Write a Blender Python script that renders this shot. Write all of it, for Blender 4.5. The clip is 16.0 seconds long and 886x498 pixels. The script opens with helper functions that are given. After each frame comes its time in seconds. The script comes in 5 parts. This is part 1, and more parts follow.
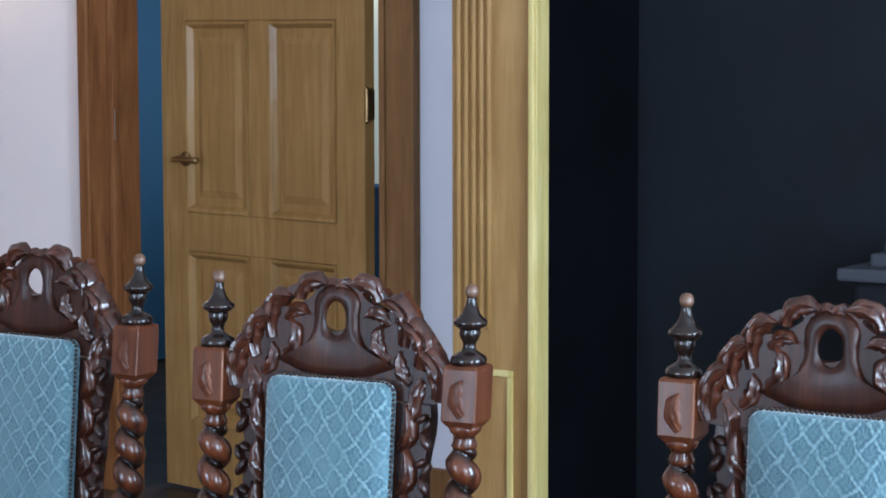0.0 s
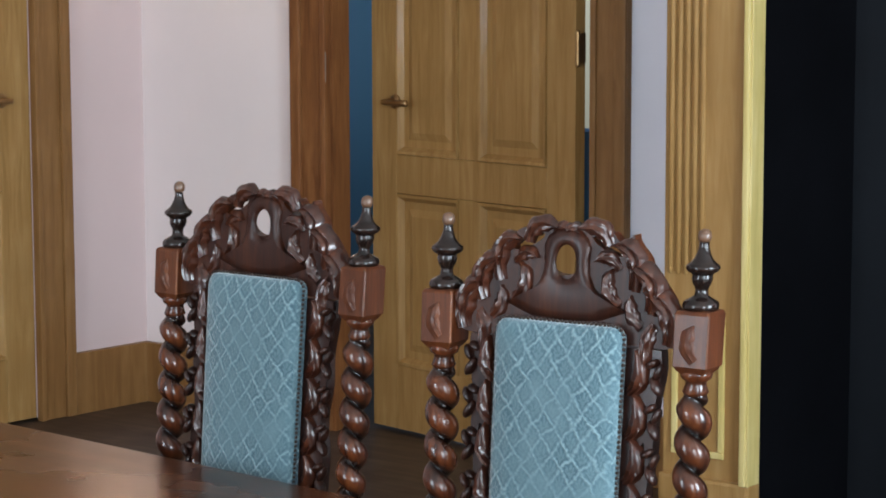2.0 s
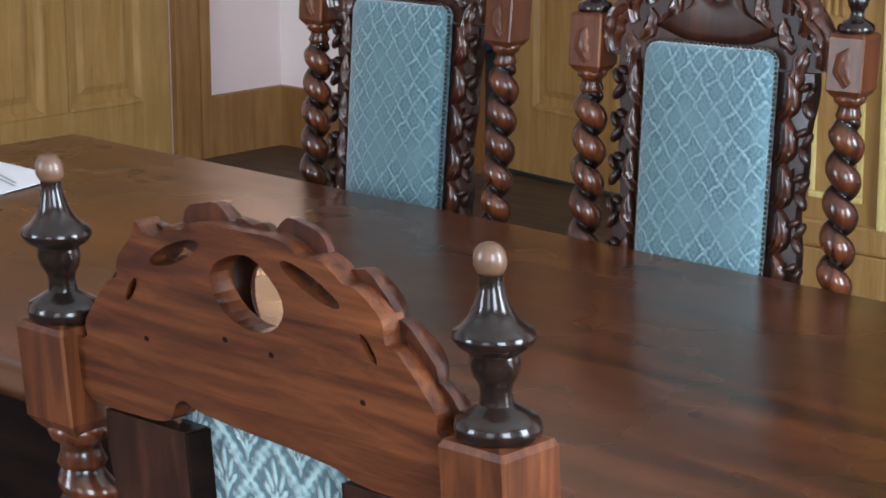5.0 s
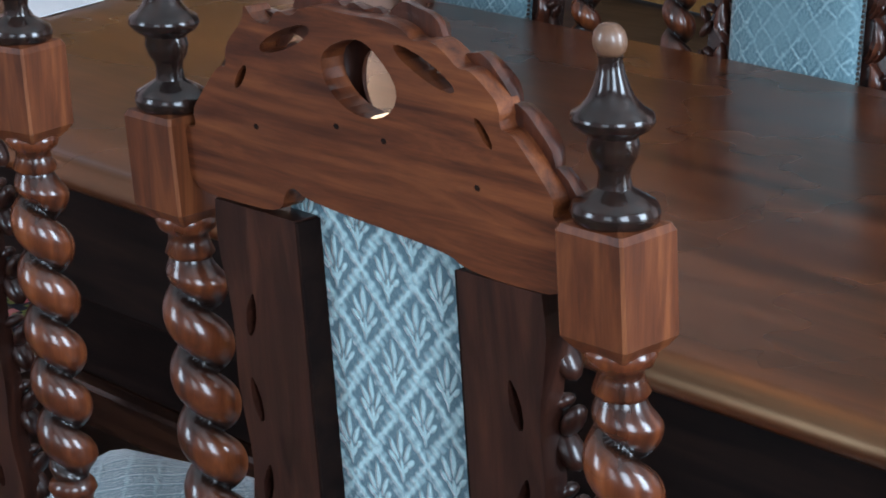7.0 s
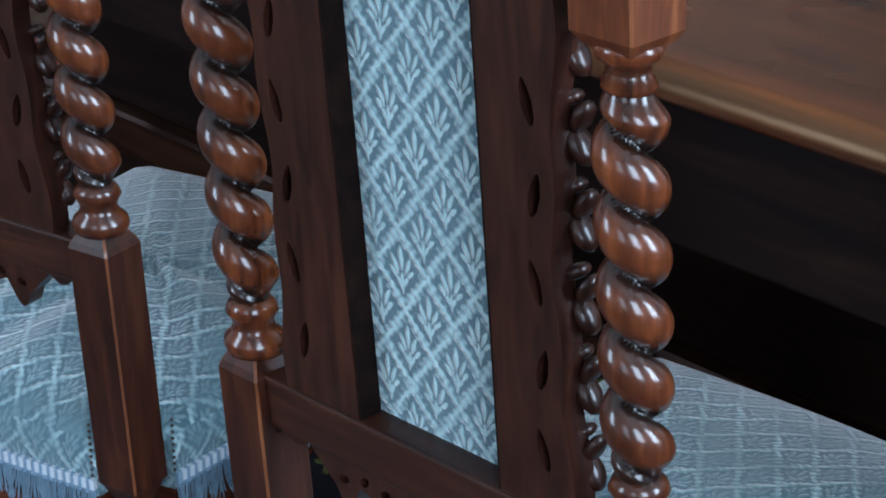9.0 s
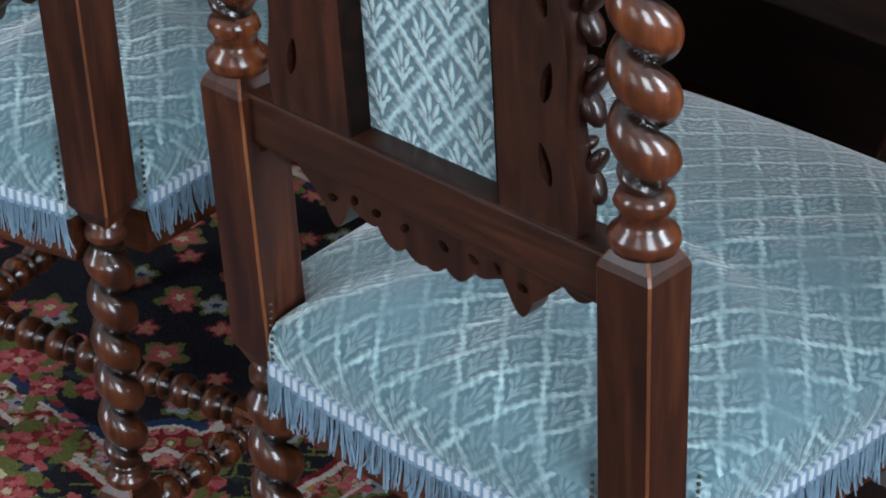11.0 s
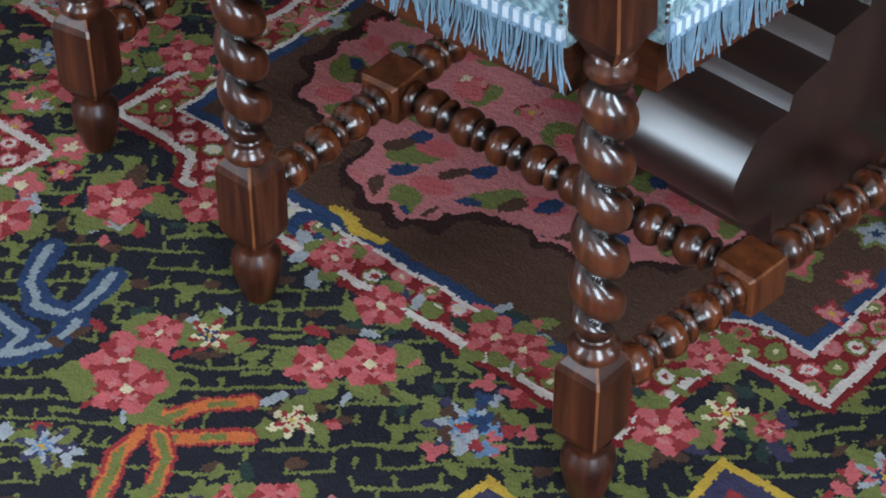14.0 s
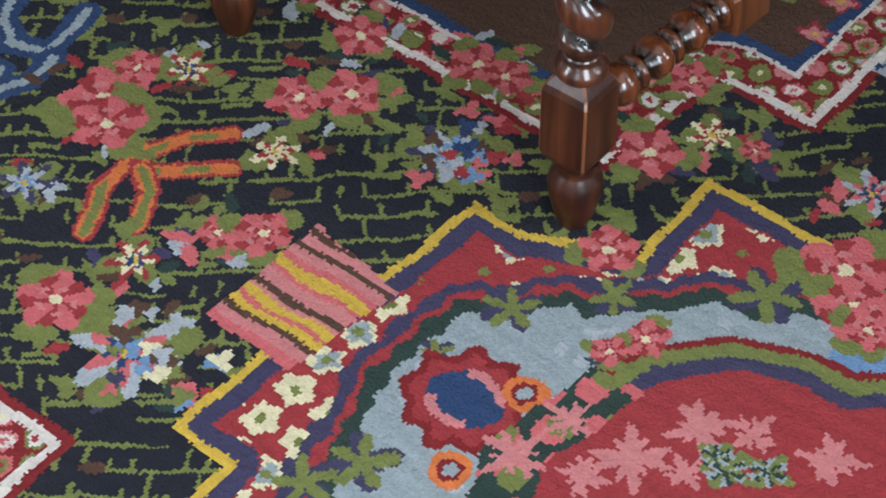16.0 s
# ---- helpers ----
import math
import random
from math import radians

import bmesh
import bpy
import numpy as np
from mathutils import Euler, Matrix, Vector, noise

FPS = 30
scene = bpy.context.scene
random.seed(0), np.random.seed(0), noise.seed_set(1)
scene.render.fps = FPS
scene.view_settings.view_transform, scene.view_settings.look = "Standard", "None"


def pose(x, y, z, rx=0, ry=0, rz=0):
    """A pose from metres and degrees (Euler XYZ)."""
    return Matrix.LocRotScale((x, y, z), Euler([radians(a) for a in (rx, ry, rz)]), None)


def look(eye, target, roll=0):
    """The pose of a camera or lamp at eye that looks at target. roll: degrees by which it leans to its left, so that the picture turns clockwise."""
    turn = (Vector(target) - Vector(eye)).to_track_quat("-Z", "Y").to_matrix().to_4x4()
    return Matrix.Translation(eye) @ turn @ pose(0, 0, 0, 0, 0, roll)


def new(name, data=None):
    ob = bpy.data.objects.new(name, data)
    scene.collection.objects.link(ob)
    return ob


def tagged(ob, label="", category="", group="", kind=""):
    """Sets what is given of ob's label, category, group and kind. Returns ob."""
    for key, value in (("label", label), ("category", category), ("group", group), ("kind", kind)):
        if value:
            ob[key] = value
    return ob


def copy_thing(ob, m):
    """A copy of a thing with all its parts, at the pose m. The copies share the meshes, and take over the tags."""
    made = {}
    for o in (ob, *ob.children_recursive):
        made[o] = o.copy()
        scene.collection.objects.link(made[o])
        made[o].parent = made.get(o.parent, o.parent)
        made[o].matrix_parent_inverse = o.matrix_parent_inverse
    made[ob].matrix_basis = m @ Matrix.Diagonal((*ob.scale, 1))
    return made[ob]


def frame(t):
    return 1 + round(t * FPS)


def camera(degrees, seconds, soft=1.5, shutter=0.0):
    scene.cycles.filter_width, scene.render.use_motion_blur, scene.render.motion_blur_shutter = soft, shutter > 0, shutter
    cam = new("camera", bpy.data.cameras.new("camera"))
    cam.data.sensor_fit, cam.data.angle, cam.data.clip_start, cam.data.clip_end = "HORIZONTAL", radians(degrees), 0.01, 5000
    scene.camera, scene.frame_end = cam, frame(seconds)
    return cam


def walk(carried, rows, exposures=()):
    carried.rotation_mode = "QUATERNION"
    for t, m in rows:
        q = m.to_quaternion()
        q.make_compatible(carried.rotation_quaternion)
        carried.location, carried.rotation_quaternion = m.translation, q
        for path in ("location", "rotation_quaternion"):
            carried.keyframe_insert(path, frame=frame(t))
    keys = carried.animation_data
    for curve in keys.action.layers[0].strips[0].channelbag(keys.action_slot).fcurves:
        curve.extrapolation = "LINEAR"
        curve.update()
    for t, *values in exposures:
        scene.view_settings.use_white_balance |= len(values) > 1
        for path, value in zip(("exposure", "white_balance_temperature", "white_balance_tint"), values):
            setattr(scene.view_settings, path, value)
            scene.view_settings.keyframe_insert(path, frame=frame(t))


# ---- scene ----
cam = camera(22.283, 16.0, soft=1.85)


def aim(x, y, z, yaw, tilt, roll):
    """Camera pose: yaw to the left of +y, tilt below the horizon and roll, in degrees."""
    return pose(x, y, z, 90 - tilt, 0, yaw) @ pose(0, 0, 0, 0, 0, roll)


walk(cam, [
    (0.0, aim(0.8426, -0.8808, 1.5140, 34.722, 5.451, -0.129)),
    (0.5, aim(0.8257, -0.8906, 1.5158, 36.735, 4.665, -0.142)),
    (1.0, aim(0.8157, -0.8942, 1.5171, 38.284, 5.301, -0.132)),
    (1.5, aim(0.8046, -0.8990, 1.5141, 39.298, 6.196, -0.137)),
    (2.0, aim(0.7970, -0.9000, 1.5116, 39.680, 6.859, -0.131)),
    (2.5, aim(0.7938, -0.9000, 1.5052, 40.315, 7.780, -0.134)),
    (3.0, aim(0.7944, -0.8999, 1.4998, 40.625, 9.058, -0.162)),
    (3.5, aim(0.7910, -0.8987, 1.4902, 40.773, 10.720, -0.202)),
    (4.0, aim(0.7861, -0.9026, 1.4800, 41.106, 11.819, -0.230)),
    (4.2, aim(0.7824, -0.9064, 1.4762, 41.350, 12.158, -0.242)),
    (6.3, aim(0.7601, -0.9236, 1.4475, 45.286, 14.656, -0.450)),
    (6.5, aim(0.7580, -0.9259, 1.4450, 45.065, 15.504, -0.463)),
    (7.0, aim(0.7496, -0.9266, 1.4370, 44.882, 17.355, -0.474)),
    (7.5, aim(0.7500, -0.9313, 1.4301, 44.837, 19.043, -0.562)),
    (8.5, aim(0.7854, -0.9376, 1.4274, 45.868, 22.578, -0.644)),
    (8.7, aim(0.7851, -0.9399, 1.4244, 45.939, 23.121, -0.618)),
    (10.8, aim(0.7242, -0.9707, 1.4072, 43.088, 29.920, -0.080)),
    (11.0, aim(0.7240, -0.9726, 1.4035, 43.008, 30.879, -0.062)),
    (11.5, aim(0.7250, -0.9757, 1.3915, 43.110, 32.366, -0.110)),
    (12.0, aim(0.7196, -0.9791, 1.3840, 42.715, 34.003, -0.200)),
    (12.5, aim(0.7140, -0.9827, 1.3645, 42.480, 35.910, -0.226)),
    (13.0, aim(0.7190, -0.9875, 1.3495, 42.340, 37.436, -0.420)),
    (13.5, aim(0.7240, -0.9938, 1.3338, 42.210, 39.073, -0.425)),
    (14.0, aim(0.7249, -1.0006, 1.3172, 41.187, 40.693, -0.147)),
    (14.5, aim(0.7208, -1.0104, 1.3031, 41.365, 43.107, -0.096)),
    (15.0, aim(0.7172, -1.0111, 1.2912, 41.021, 44.780, -0.175)),
    (15.5, aim(0.7183, -1.0151, 1.2854, 40.124, 46.161, -0.265)),
    (16.0, aim(0.7160, -1.0231, 1.2840, 39.749, 46.649, -0.391)),
], exposures=[(0.0, 0.20, 5500, 9), (1.0, 0.16, 5950, 10), (1.5, 0.15, 6250, 10), (3.0, 0.17, 6500, 10), (4.2, 0.17, 6400, 10), (6.5, -0.02, 6050, 10), (7.2, -0.15, 5850, 10), (8.5, -0.24, 5600, 9), (11.0, -0.08, 6450, 10), (12.5, 0.02, 6450, 10), (14.0, 0.22, 6150, 8), (15.0, 0.24, 6300, 8), (16.0, 0.27, 6400, 8)])

# ---------------------------------------------------------------- light
world = bpy.data.worlds.new("world")
scene.world = world
world.use_nodes = True
sky = world.node_tree.nodes.new("ShaderNodeTexSky")
sky.sky_type, sky.sun_disc = "NISHITA", False
sky.sun_elevation, sky.sun_rotation = radians(38), radians(150)
world.node_tree.links.new(sky.outputs[0], world.node_tree.nodes["Background"].inputs[0])
world.node_tree.nodes["Background"].inputs[1].default_value = 0.12


def window_light(name, m, w, h, watts, col):
    la = bpy.data.lights.new(name, "AREA")
    la.shape, la.size, la.size_y, la.energy, la.color = "RECTANGLE", w, h, watts, col
    ob = new(name, la)
    ob.matrix_world = m
    return ob


DAY = (0.76, 0.89, 1.0)
window_light("window_light", look((3.12, -1.75, 1.75), (0, -0.8, 1.0)), 1.3, 2.1, 172, DAY)
window_light("window_light", look((3.12, 1.35, 1.75), (-0.5, 1.9, 1.1)), 1.3, 2.1, 255, DAY)
window_light("window_light", look((1.3, -3.5, 1.75), (0.6, 0, 1.7)), 1.1, 1.9, 26, DAY)
window_light("window_light", look((-2.1, -3.5, 1.75), (-2.2, 0, 1.7)), 1.1, 1.9, 115, DAY)
window_light("window_light", look((-5.25, 7.5, 1.5), (-5.25, 5.0, 1.4)), 0.7, 1.3, 9, DAY)

SCONCE = (-5.105, 4.415, 1.61)     # foot of the lit wall lamp near the corner
la = bpy.data.lights.new("sconce_bulb_light", "POINT")
la.energy, la.color, la.shadow_soft_size = 3.2, (1.0, 0.72, 0.42), 0.05
new("sconce_bulb_light", la).matrix_world = pose(SCONCE[0], SCONCE[1], SCONCE[2] + 0.21)


# ---------------------------------------------------------------- materials
class Nodes:
    """Small helper to wire a material."""

    def __init__(self, name, rough=0.5, coat=0.0, metal=0.0, sheen=0.0, spec=0.5):
        self.m = bpy.data.materials.new(name)
        self.m.use_nodes = True
        self.t = self.m.node_tree
        self.b = self.t.nodes["Principled BSDF"]
        self.set("Roughness", rough)
        self.set("Metallic", metal)
        self.set("Coat Weight", coat)
        self.set("Coat Roughness", 0.12)
        self.set("Sheen Weight", sheen)
        self.set("Specular IOR Level", spec)

    def set(self, k, v):
        if isinstance(v, (int, float)):
            self.b.inputs[k].default_value = v
        elif isinstance(v, tuple):
            self.b.inputs[k].default_value = (*v, 1)
        else:
            self.t.links.new(v, self.b.inputs[k])

    def node(self, kind, **ins):
        n = self.t.nodes.new("ShaderNode" + kind)
        for k, v in ins.items():
            self.put(n.inputs[k.replace("_", " ")], v)
        return n

    def put(self, sock, v):
        if isinstance(v, bpy.types.NodeSocket):
            self.t.links.new(v, sock)
        else:
            sock.default_value = (*v, 1) if isinstance(v, tuple) and len(v) == 3 and sock.type == "RGBA" else v

    def math(self, op, a, b=0.0, c=0.0):
        n = self.t.nodes.new("ShaderNodeMath")
        n.operation = op
        for i, v in enumerate((a, b, c)):
            self.put(n.inputs[i], v)
        return n.outputs[0]

    def coords(self, scale=(1, 1, 1), kind="Object", rot=(0, 0, 0)):
        tc = self.t.nodes.new("ShaderNodeTexCoord")
        mp = self.t.nodes.new("ShaderNodeMapping")
        mp.inputs["Scale"].default_value, mp.inputs["Rotation"].default_value = scale, rot
        self.t.links.new(tc.outputs[kind], mp.inputs["Vector"])
        return mp.outputs[0]

    def noise(self, vec, scale, detail=4, rough=0.6, dist=0.0):
        return self.node("TexNoise", Vector=vec, Scale=scale, Detail=detail, Roughness=rough, Distortion=dist).outputs["Fac"]

    def ramp(self, fac, stops):
        n = self.t.nodes.new("ShaderNodeValToRGB")
        self.put(n.inputs[0], fac)
        while len(n.color_ramp.elements) < len(stops):
            n.color_ramp.elements.new(0.5)
        for e, (p, c) in zip(n.color_ramp.elements, stops):
            e.position, e.color = p, (*c, 1)
        return n.outputs[0]

    def mix(self, fac, a, b, blend="MIX"):
        n = self.t.nodes.new("ShaderNodeMix")
        n.data_type, n.blend_type = "RGBA", blend
        self.put(n.inputs[0], fac)
        self.put(n.inputs[6], a)
        self.put(n.inputs[7], b)
        return n.outputs[2]

    def bump(self, h, strength=0.3, dist=0.002):
        self.set("Normal", self.node("Bump", Height=h, Strength=strength, Distance=dist).outputs[0])


def wood(name, dark, mid, light, axis="z", rough=0.3, coat=0.4, scale=1.0, bump=0.15):
    n = Nodes(name, rough, coat, 0, 0, 0.22)
    n.set("Coat Roughness", 0.09)
    s = {"x": (1.2, 14, 14), "y": (14, 1.2, 14), "z": (14, 14, 1.2)}[axis]
    v = n.coords(tuple(k * scale for k in s))
    grain = n.noise(v, 3.2, 6, 0.65, 0.6)
    fine = n.noise(v, 22, 3, 0.6)
    blotch = n.noise(n.coords((2.2, 2.2, 2.2)), 1.6, 3, 0.6)
    col = n.ramp(grain, [(0.34, dark), (0.5, mid), (0.70, light)])
    col = n.mix(n.math("MULTIPLY", fine, 0.35), col, dark)
    stain = n.ramp(blotch, [(0.42, (0, 0, 0)), (0.68, (1, 1, 1))])
    col = n.mix(n.math("MULTIPLY", stain, 0.55), col, dark)
    n.set("Base Color", col)
    n.set("Roughness", n.math("MULTIPLY_ADD", blotch, 0.25, rough - 0.1))
    n.bump(n.math("ADD", grain, n.math("MULTIPLY", fine, 0.5)), bump, 0.001)
    return n.m


WALNUT = wood("carved_walnut", (0.013, 0.004, 0.0025), (0.040, 0.011, 0.005), (0.095, 0.028, 0.011), "z", 0.36, 0.12, 1.6)
WALNUT.node_tree.nodes["Principled BSDF"].inputs["Coat Roughness"].default_value = 0.28
WALNUT_X = wood("walnut_board", (0.024, 0.007, 0.0035), (0.066, 0.018, 0.007), (0.14, 0.042, 0.015), "x", 0.40, 0.18, 1.6)
CARVED = wood("polished_carving", (0.018, 0.0055, 0.0035), (0.058, 0.0165, 0.008), (0.125, 0.036, 0.015), "z", 0.30, 0.75, 1.6, 0.3)
CARVED.node_tree.nodes["Principled BSDF"].inputs["Coat Roughness"].default_value = 0.16
# near black: carries the shade beside the pads and under the tabletop
MATTDARK = wood("matt_black_wood", (0.004, 0.002, 0.0015), (0.009, 0.004, 0.003), (0.018, 0.008, 0.005), "x", 0.6, 0.0)
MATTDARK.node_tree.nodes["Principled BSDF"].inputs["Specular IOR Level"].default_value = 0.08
# walnut darkened in colour for the shade the stiles stand in
DARKWALNUT = wood("shaded_dark_walnut", (0.010, 0.0035, 0.0025), (0.027, 0.009, 0.0055), (0.060, 0.019, 0.010), "z", 0.34, 0.3, 1.6)
DARKWALNUT_X = wood("dark_walnut_rail", (0.013, 0.0045, 0.003), (0.036, 0.0115, 0.006), (0.080, 0.025, 0.011), "x", 0.40, 0.2, 1.6)
# rubbed crest back, with the glare it catches added to its colour
CRESTBACK = wood("rubbed_lit_crest_back", (0.030, 0.0075, 0.0032), (0.105, 0.029, 0.0095), (0.205, 0.064, 0.020), "x", 0.36, 0.35, 1.6)
EBONISED = wood("ebonised_wood", (0.005, 0.003, 0.0025), (0.012, 0.006, 0.0045), (0.03, 0.013, 0.008), "z", 0.22, 0.5, 1.6)
BLOCKWOOD = wood("rubbed_walnut", (0.042, 0.011, 0.004), (0.092, 0.025, 0.008), (0.17, 0.052, 0.016), "z", 0.42, 0.15, 1.6)
WORN = wood("worn_walnut", (0.07, 0.021, 0.008), (0.15, 0.049, 0.017), (0.27, 0.100, 0.038), "z", 0.42, 0.25, 1.6)
TWISTWOOD = wood("turned_walnut", (0.024, 0.0065, 0.003), (0.098, 0.025, 0.0085), (0.21, 0.061, 0.018), "z", 0.26, 0.6, 1.2)
LEGWOOD = wood("dark_turned_walnut", (0.016, 0.0047, 0.0026), (0.066, 0.0175, 0.007), (0.155, 0.046, 0.015), "z", 0.28, 0.7, 1.2)


def toned(m, dark):
    """Puts groove shade into the colour: dark in the grooves, plain wood on ridges."""
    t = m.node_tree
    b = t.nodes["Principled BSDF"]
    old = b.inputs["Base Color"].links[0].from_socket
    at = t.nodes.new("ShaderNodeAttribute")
    at.attribute_name = "rub_tone"
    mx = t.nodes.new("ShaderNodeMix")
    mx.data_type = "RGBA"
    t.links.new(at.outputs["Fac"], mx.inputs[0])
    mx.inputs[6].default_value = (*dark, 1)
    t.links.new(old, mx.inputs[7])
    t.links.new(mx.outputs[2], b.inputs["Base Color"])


toned(TWISTWOOD, (0.006, 0.003, 0.0022))
toned(LEGWOOD, (0.006, 0.003, 0.0022))
for m in (TWISTWOOD, LEGWOOD):
    m.node_tree.nodes["Principled BSDF"].inputs["Coat Roughness"].default_value = 0.15
TABLEWOOD = wood("table_mahogany", (0.020, 0.0044, 0.0016), (0.074, 0.0170, 0.0044), (0.175, 0.048, 0.0122), "x", 0.25, 0.0, 0.55, 0.012)
TABLEWOOD.node_tree.nodes["Principled BSDF"].inputs["Specular IOR Level"].default_value = 1.0
TABLEWOOD.node_tree.nodes["Principled BSDF"].inputs["IOR"].default_value = 1.62
TABLEWOOD.node_tree.nodes["Principled BSDF"].inputs["Specular Tint"].default_value = (1.0, 0.66, 0.36, 1)
FOOTWOOD = wood("waxed_foot_roll", (0.012, 0.005, 0.004), (0.028, 0.011, 0.007), (0.05, 0.020, 0.011), "x", 0.40, 0.6)
FOOTWOOD.node_tree.nodes["Principled BSDF"].inputs["Coat Roughness"].default_value = 0.31
FOOTWOOD.node_tree.nodes["Principled BSDF"].inputs["Coat IOR"].default_value = 2.0
FOOTWOOD.node_tree.nodes["Principled BSDF"].inputs["Specular IOR Level"].default_value = 0.5
UNDERWOOD = wood("dark_table_base", (0.012, 0.005, 0.003), (0.030, 0.011, 0.006), (0.06, 0.022, 0.010), "x", 0.2, 0.9)
DOORWOOD = wood("grained_door_paint", (0.28, 0.150, 0.046), (0.37, 0.208, 0.070), (0.45, 0.275, 0.105), "z", 0.42, 0.1, 0.7, 0.1)
JAMBWOOD = wood("red_brown_jamb", (0.13, 0.046, 0.015), (0.22, 0.085, 0.027), (0.28, 0.12, 0.042), "z", 0.45, 0.1, 0.7)
CASING = wood("brown_casing", (0.19, 0.088, 0.027), (0.26, 0.128, 0.043), (0.32, 0.17, 0.064), "z", 0.45, 0.1, 0.7)
GILT = wood("yellow_gilt_edge", (0.52, 0.40, 0.13), (0.66, 0.52, 0.2), (0.75, 0.62, 0.3), "z", 0.4, 0.1, 0.7)
FLOORWOOD = wood("dark_floor_boards", (0.045, 0.028, 0.018), (0.075, 0.048, 0.032), (0.11, 0.075, 0.05), "x", 0.5, 0.1, 0.5)


def plaster(name, col, var=0.06, spec=0.4):
    n = Nodes(name, 0.75, spec=spec)
    v = n.coords()
    a = n.noise(v, 2.2, 4)
    b = n.noise(v, 40, 4)
    n.set("Base Color", n.mix(a, tuple(c * (1 - var) for c in col), tuple(min(1, c * (1 + var)) for c in col)))
    n.bump(n.math("ADD", a, n.math("MULTIPLY", b, 0.3)), 0.12, 0.004)
    return n.m


PINKWALL = plaster("pink_wall_paint", (0.62, 0.485, 0.465))
WHITEWALL = plaster("warm_white_wall_paint", (0.80, 0.70, 0.675))
# pier wall: the cool window light on it is put into its colour
PIERWALL = plaster("cool_lit_pier_wall", (0.86, 0.86, 0.93))
BLUEWALL = plaster("blue_wall_paint", (0.075, 0.19, 0.30))
CEILING = plaster("ceiling_paint", (0.78, 0.76, 0.72))
# alcove darkness held by near-zero wall colours, the back slightly lighter and bluer
ALCOVESIDE = plaster("black_hearth_wall", (0.0030, 0.0031, 0.0042), 0.6, 0.05)
ALCOVEBACK = plaster("blue_black_back_wall", (0.0046, 0.0060, 0.0086), 0.9, 0.25)
HEARTH = plaster("grey_hearth_stone", (0.10, 0.105, 0.12), 0.25)
PLATE = plaster("grey_worn_iron", (0.035, 0.036, 0.045), 0.3, 0.5)
IRON = plaster("black_cast_iron", (0.006, 0.007, 0.009), 0.3, 0.2)


def velvet(name, sprigs, light, low, warp, wear_tone, size=1.0):
    n = Nodes(name, 0.8, 0, 0, 0.9)
    n.set("Sheen Roughness", 0.35)
    tc = n.t.nodes.new("ShaderNodeTexCoord")
    wob = n.node("TexNoise", Vector=tc.outputs["UV"], Scale=45.0, Detail=3.0).outputs["Color"]
    off = n.node("VectorMath")
    off.operation = "MULTIPLY_ADD"
    n.put(off.inputs[0], wob)
    off.inputs[1].default_value = (warp, warp, 0)
    n.t.links.new(tc.outputs["UV"], off.inputs[2])
    sep = n.node("SeparateXYZ", Vector=off.outputs[0])
    u = n.math("MULTIPLY", sep.outputs[0], 1 / (0.046 * size))
    v = n.math("MULTIPLY", sep.outputs[1], 1 / (0.060 * size))

    def tri(x):
        return n.math("ABSOLUTE", n.math("SUBTRACT", n.math("FRACT", x), 0.5))

    d1, d2 = tri(n.math("ADD", u, v)), tri(n.math("SUBTRACT", u, v))
    lat = n.math("MINIMUM", d1, d2)
    leafy = n.math("MULTIPLY", n.math("SINE", n.math("MULTIPLY", sep.outputs[1], 700.0)), n.math("SINE", n.math("MULTIPLY", sep.outputs[0], 600.0)))
    lattice = n.math("MULTIPLY", n.math("SUBTRACT", n.math("MULTIPLY_ADD", leafy, 0.055, 0.135), lat), 8.0)
    lattice.node.use_clamp = True
    # a lily-shaped sprig inside each diamond
    fu = n.math("SUBTRACT", n.math("FRACT", n.math("ADD", n.math("ADD", u, v), 0.5)), 0.5)
    fv = n.math("SUBTRACT", n.math("FRACT", n.math("ADD", n.math("SUBTRACT", u, v), 0.5)), 0.5)
    a = n.math("ABSOLUTE", n.math("ADD", fu, fv))
    b = n.math("SUBTRACT", fu, fv)

    def petal(ca, cb, ra, rb, tilt):
        c, s = math.cos(tilt), math.sin(tilt)
        x, y = n.math("SUBTRACT", a, ca), n.math("SUBTRACT", b, cb)
        x1 = n.math("DIVIDE", n.math("SUBTRACT", n.math("MULTIPLY", x, c), n.math("MULTIPLY", y, s)), ra)
        y1 = n.math("DIVIDE", n.math("ADD", n.math("MULTIPLY", x, s), n.math("MULTIPLY", y, c)), rb)
        q = n.math("MULTIPLY", n.math("SUBTRACT", 1.3, n.math("ADD", n.math("MULTIPLY", x1, x1), n.math("MULTIPLY", y1, y1))), 1.1)
        q.node.use_clamp = True
        return q

    sprig = petal(0.0, 0.28, 0.11, 0.30, 0.0)
    for ca, cb, ra, rb, tilt in ((0.25, 0.10, 0.09, 0.27, 0.55), (0.34, -0.10, 0.08, 0.17, 1.0), (0.0, -0.34, 0.09, 0.26, 0.0), (0.13, -0.30, 0.07, 0.18, 0.7)):
        sprig = n.math("MAXIMUM", sprig, petal(ca, cb, ra, rb, tilt))
    nap = n.noise(tc.outputs["UV"], 11.0, 4, 0.65)
    rub_tone = n.ramp(nap, [(0.36, (light, light, light)), (0.64, (low, low, low))])
    weave = n.noise(tc.outputs["UV"], 160.0, 2, 0.6)
    pat = n.math("MULTIPLY", n.math("MAXIMUM", lattice, n.math("MULTIPLY", sprig, sprigs)), rub_tone)
    pat = n.math("MULTIPLY", pat, n.math("MULTIPLY_ADD", weave, 0.9, 0.5))
    pat.node.use_clamp = True
    pile = n.noise(tc.outputs["UV"], 700.0, 2, 0.6)
    raised = n.mix(pile, (0.215, 0.350, 0.368), (0.385, 0.520, 0.535))
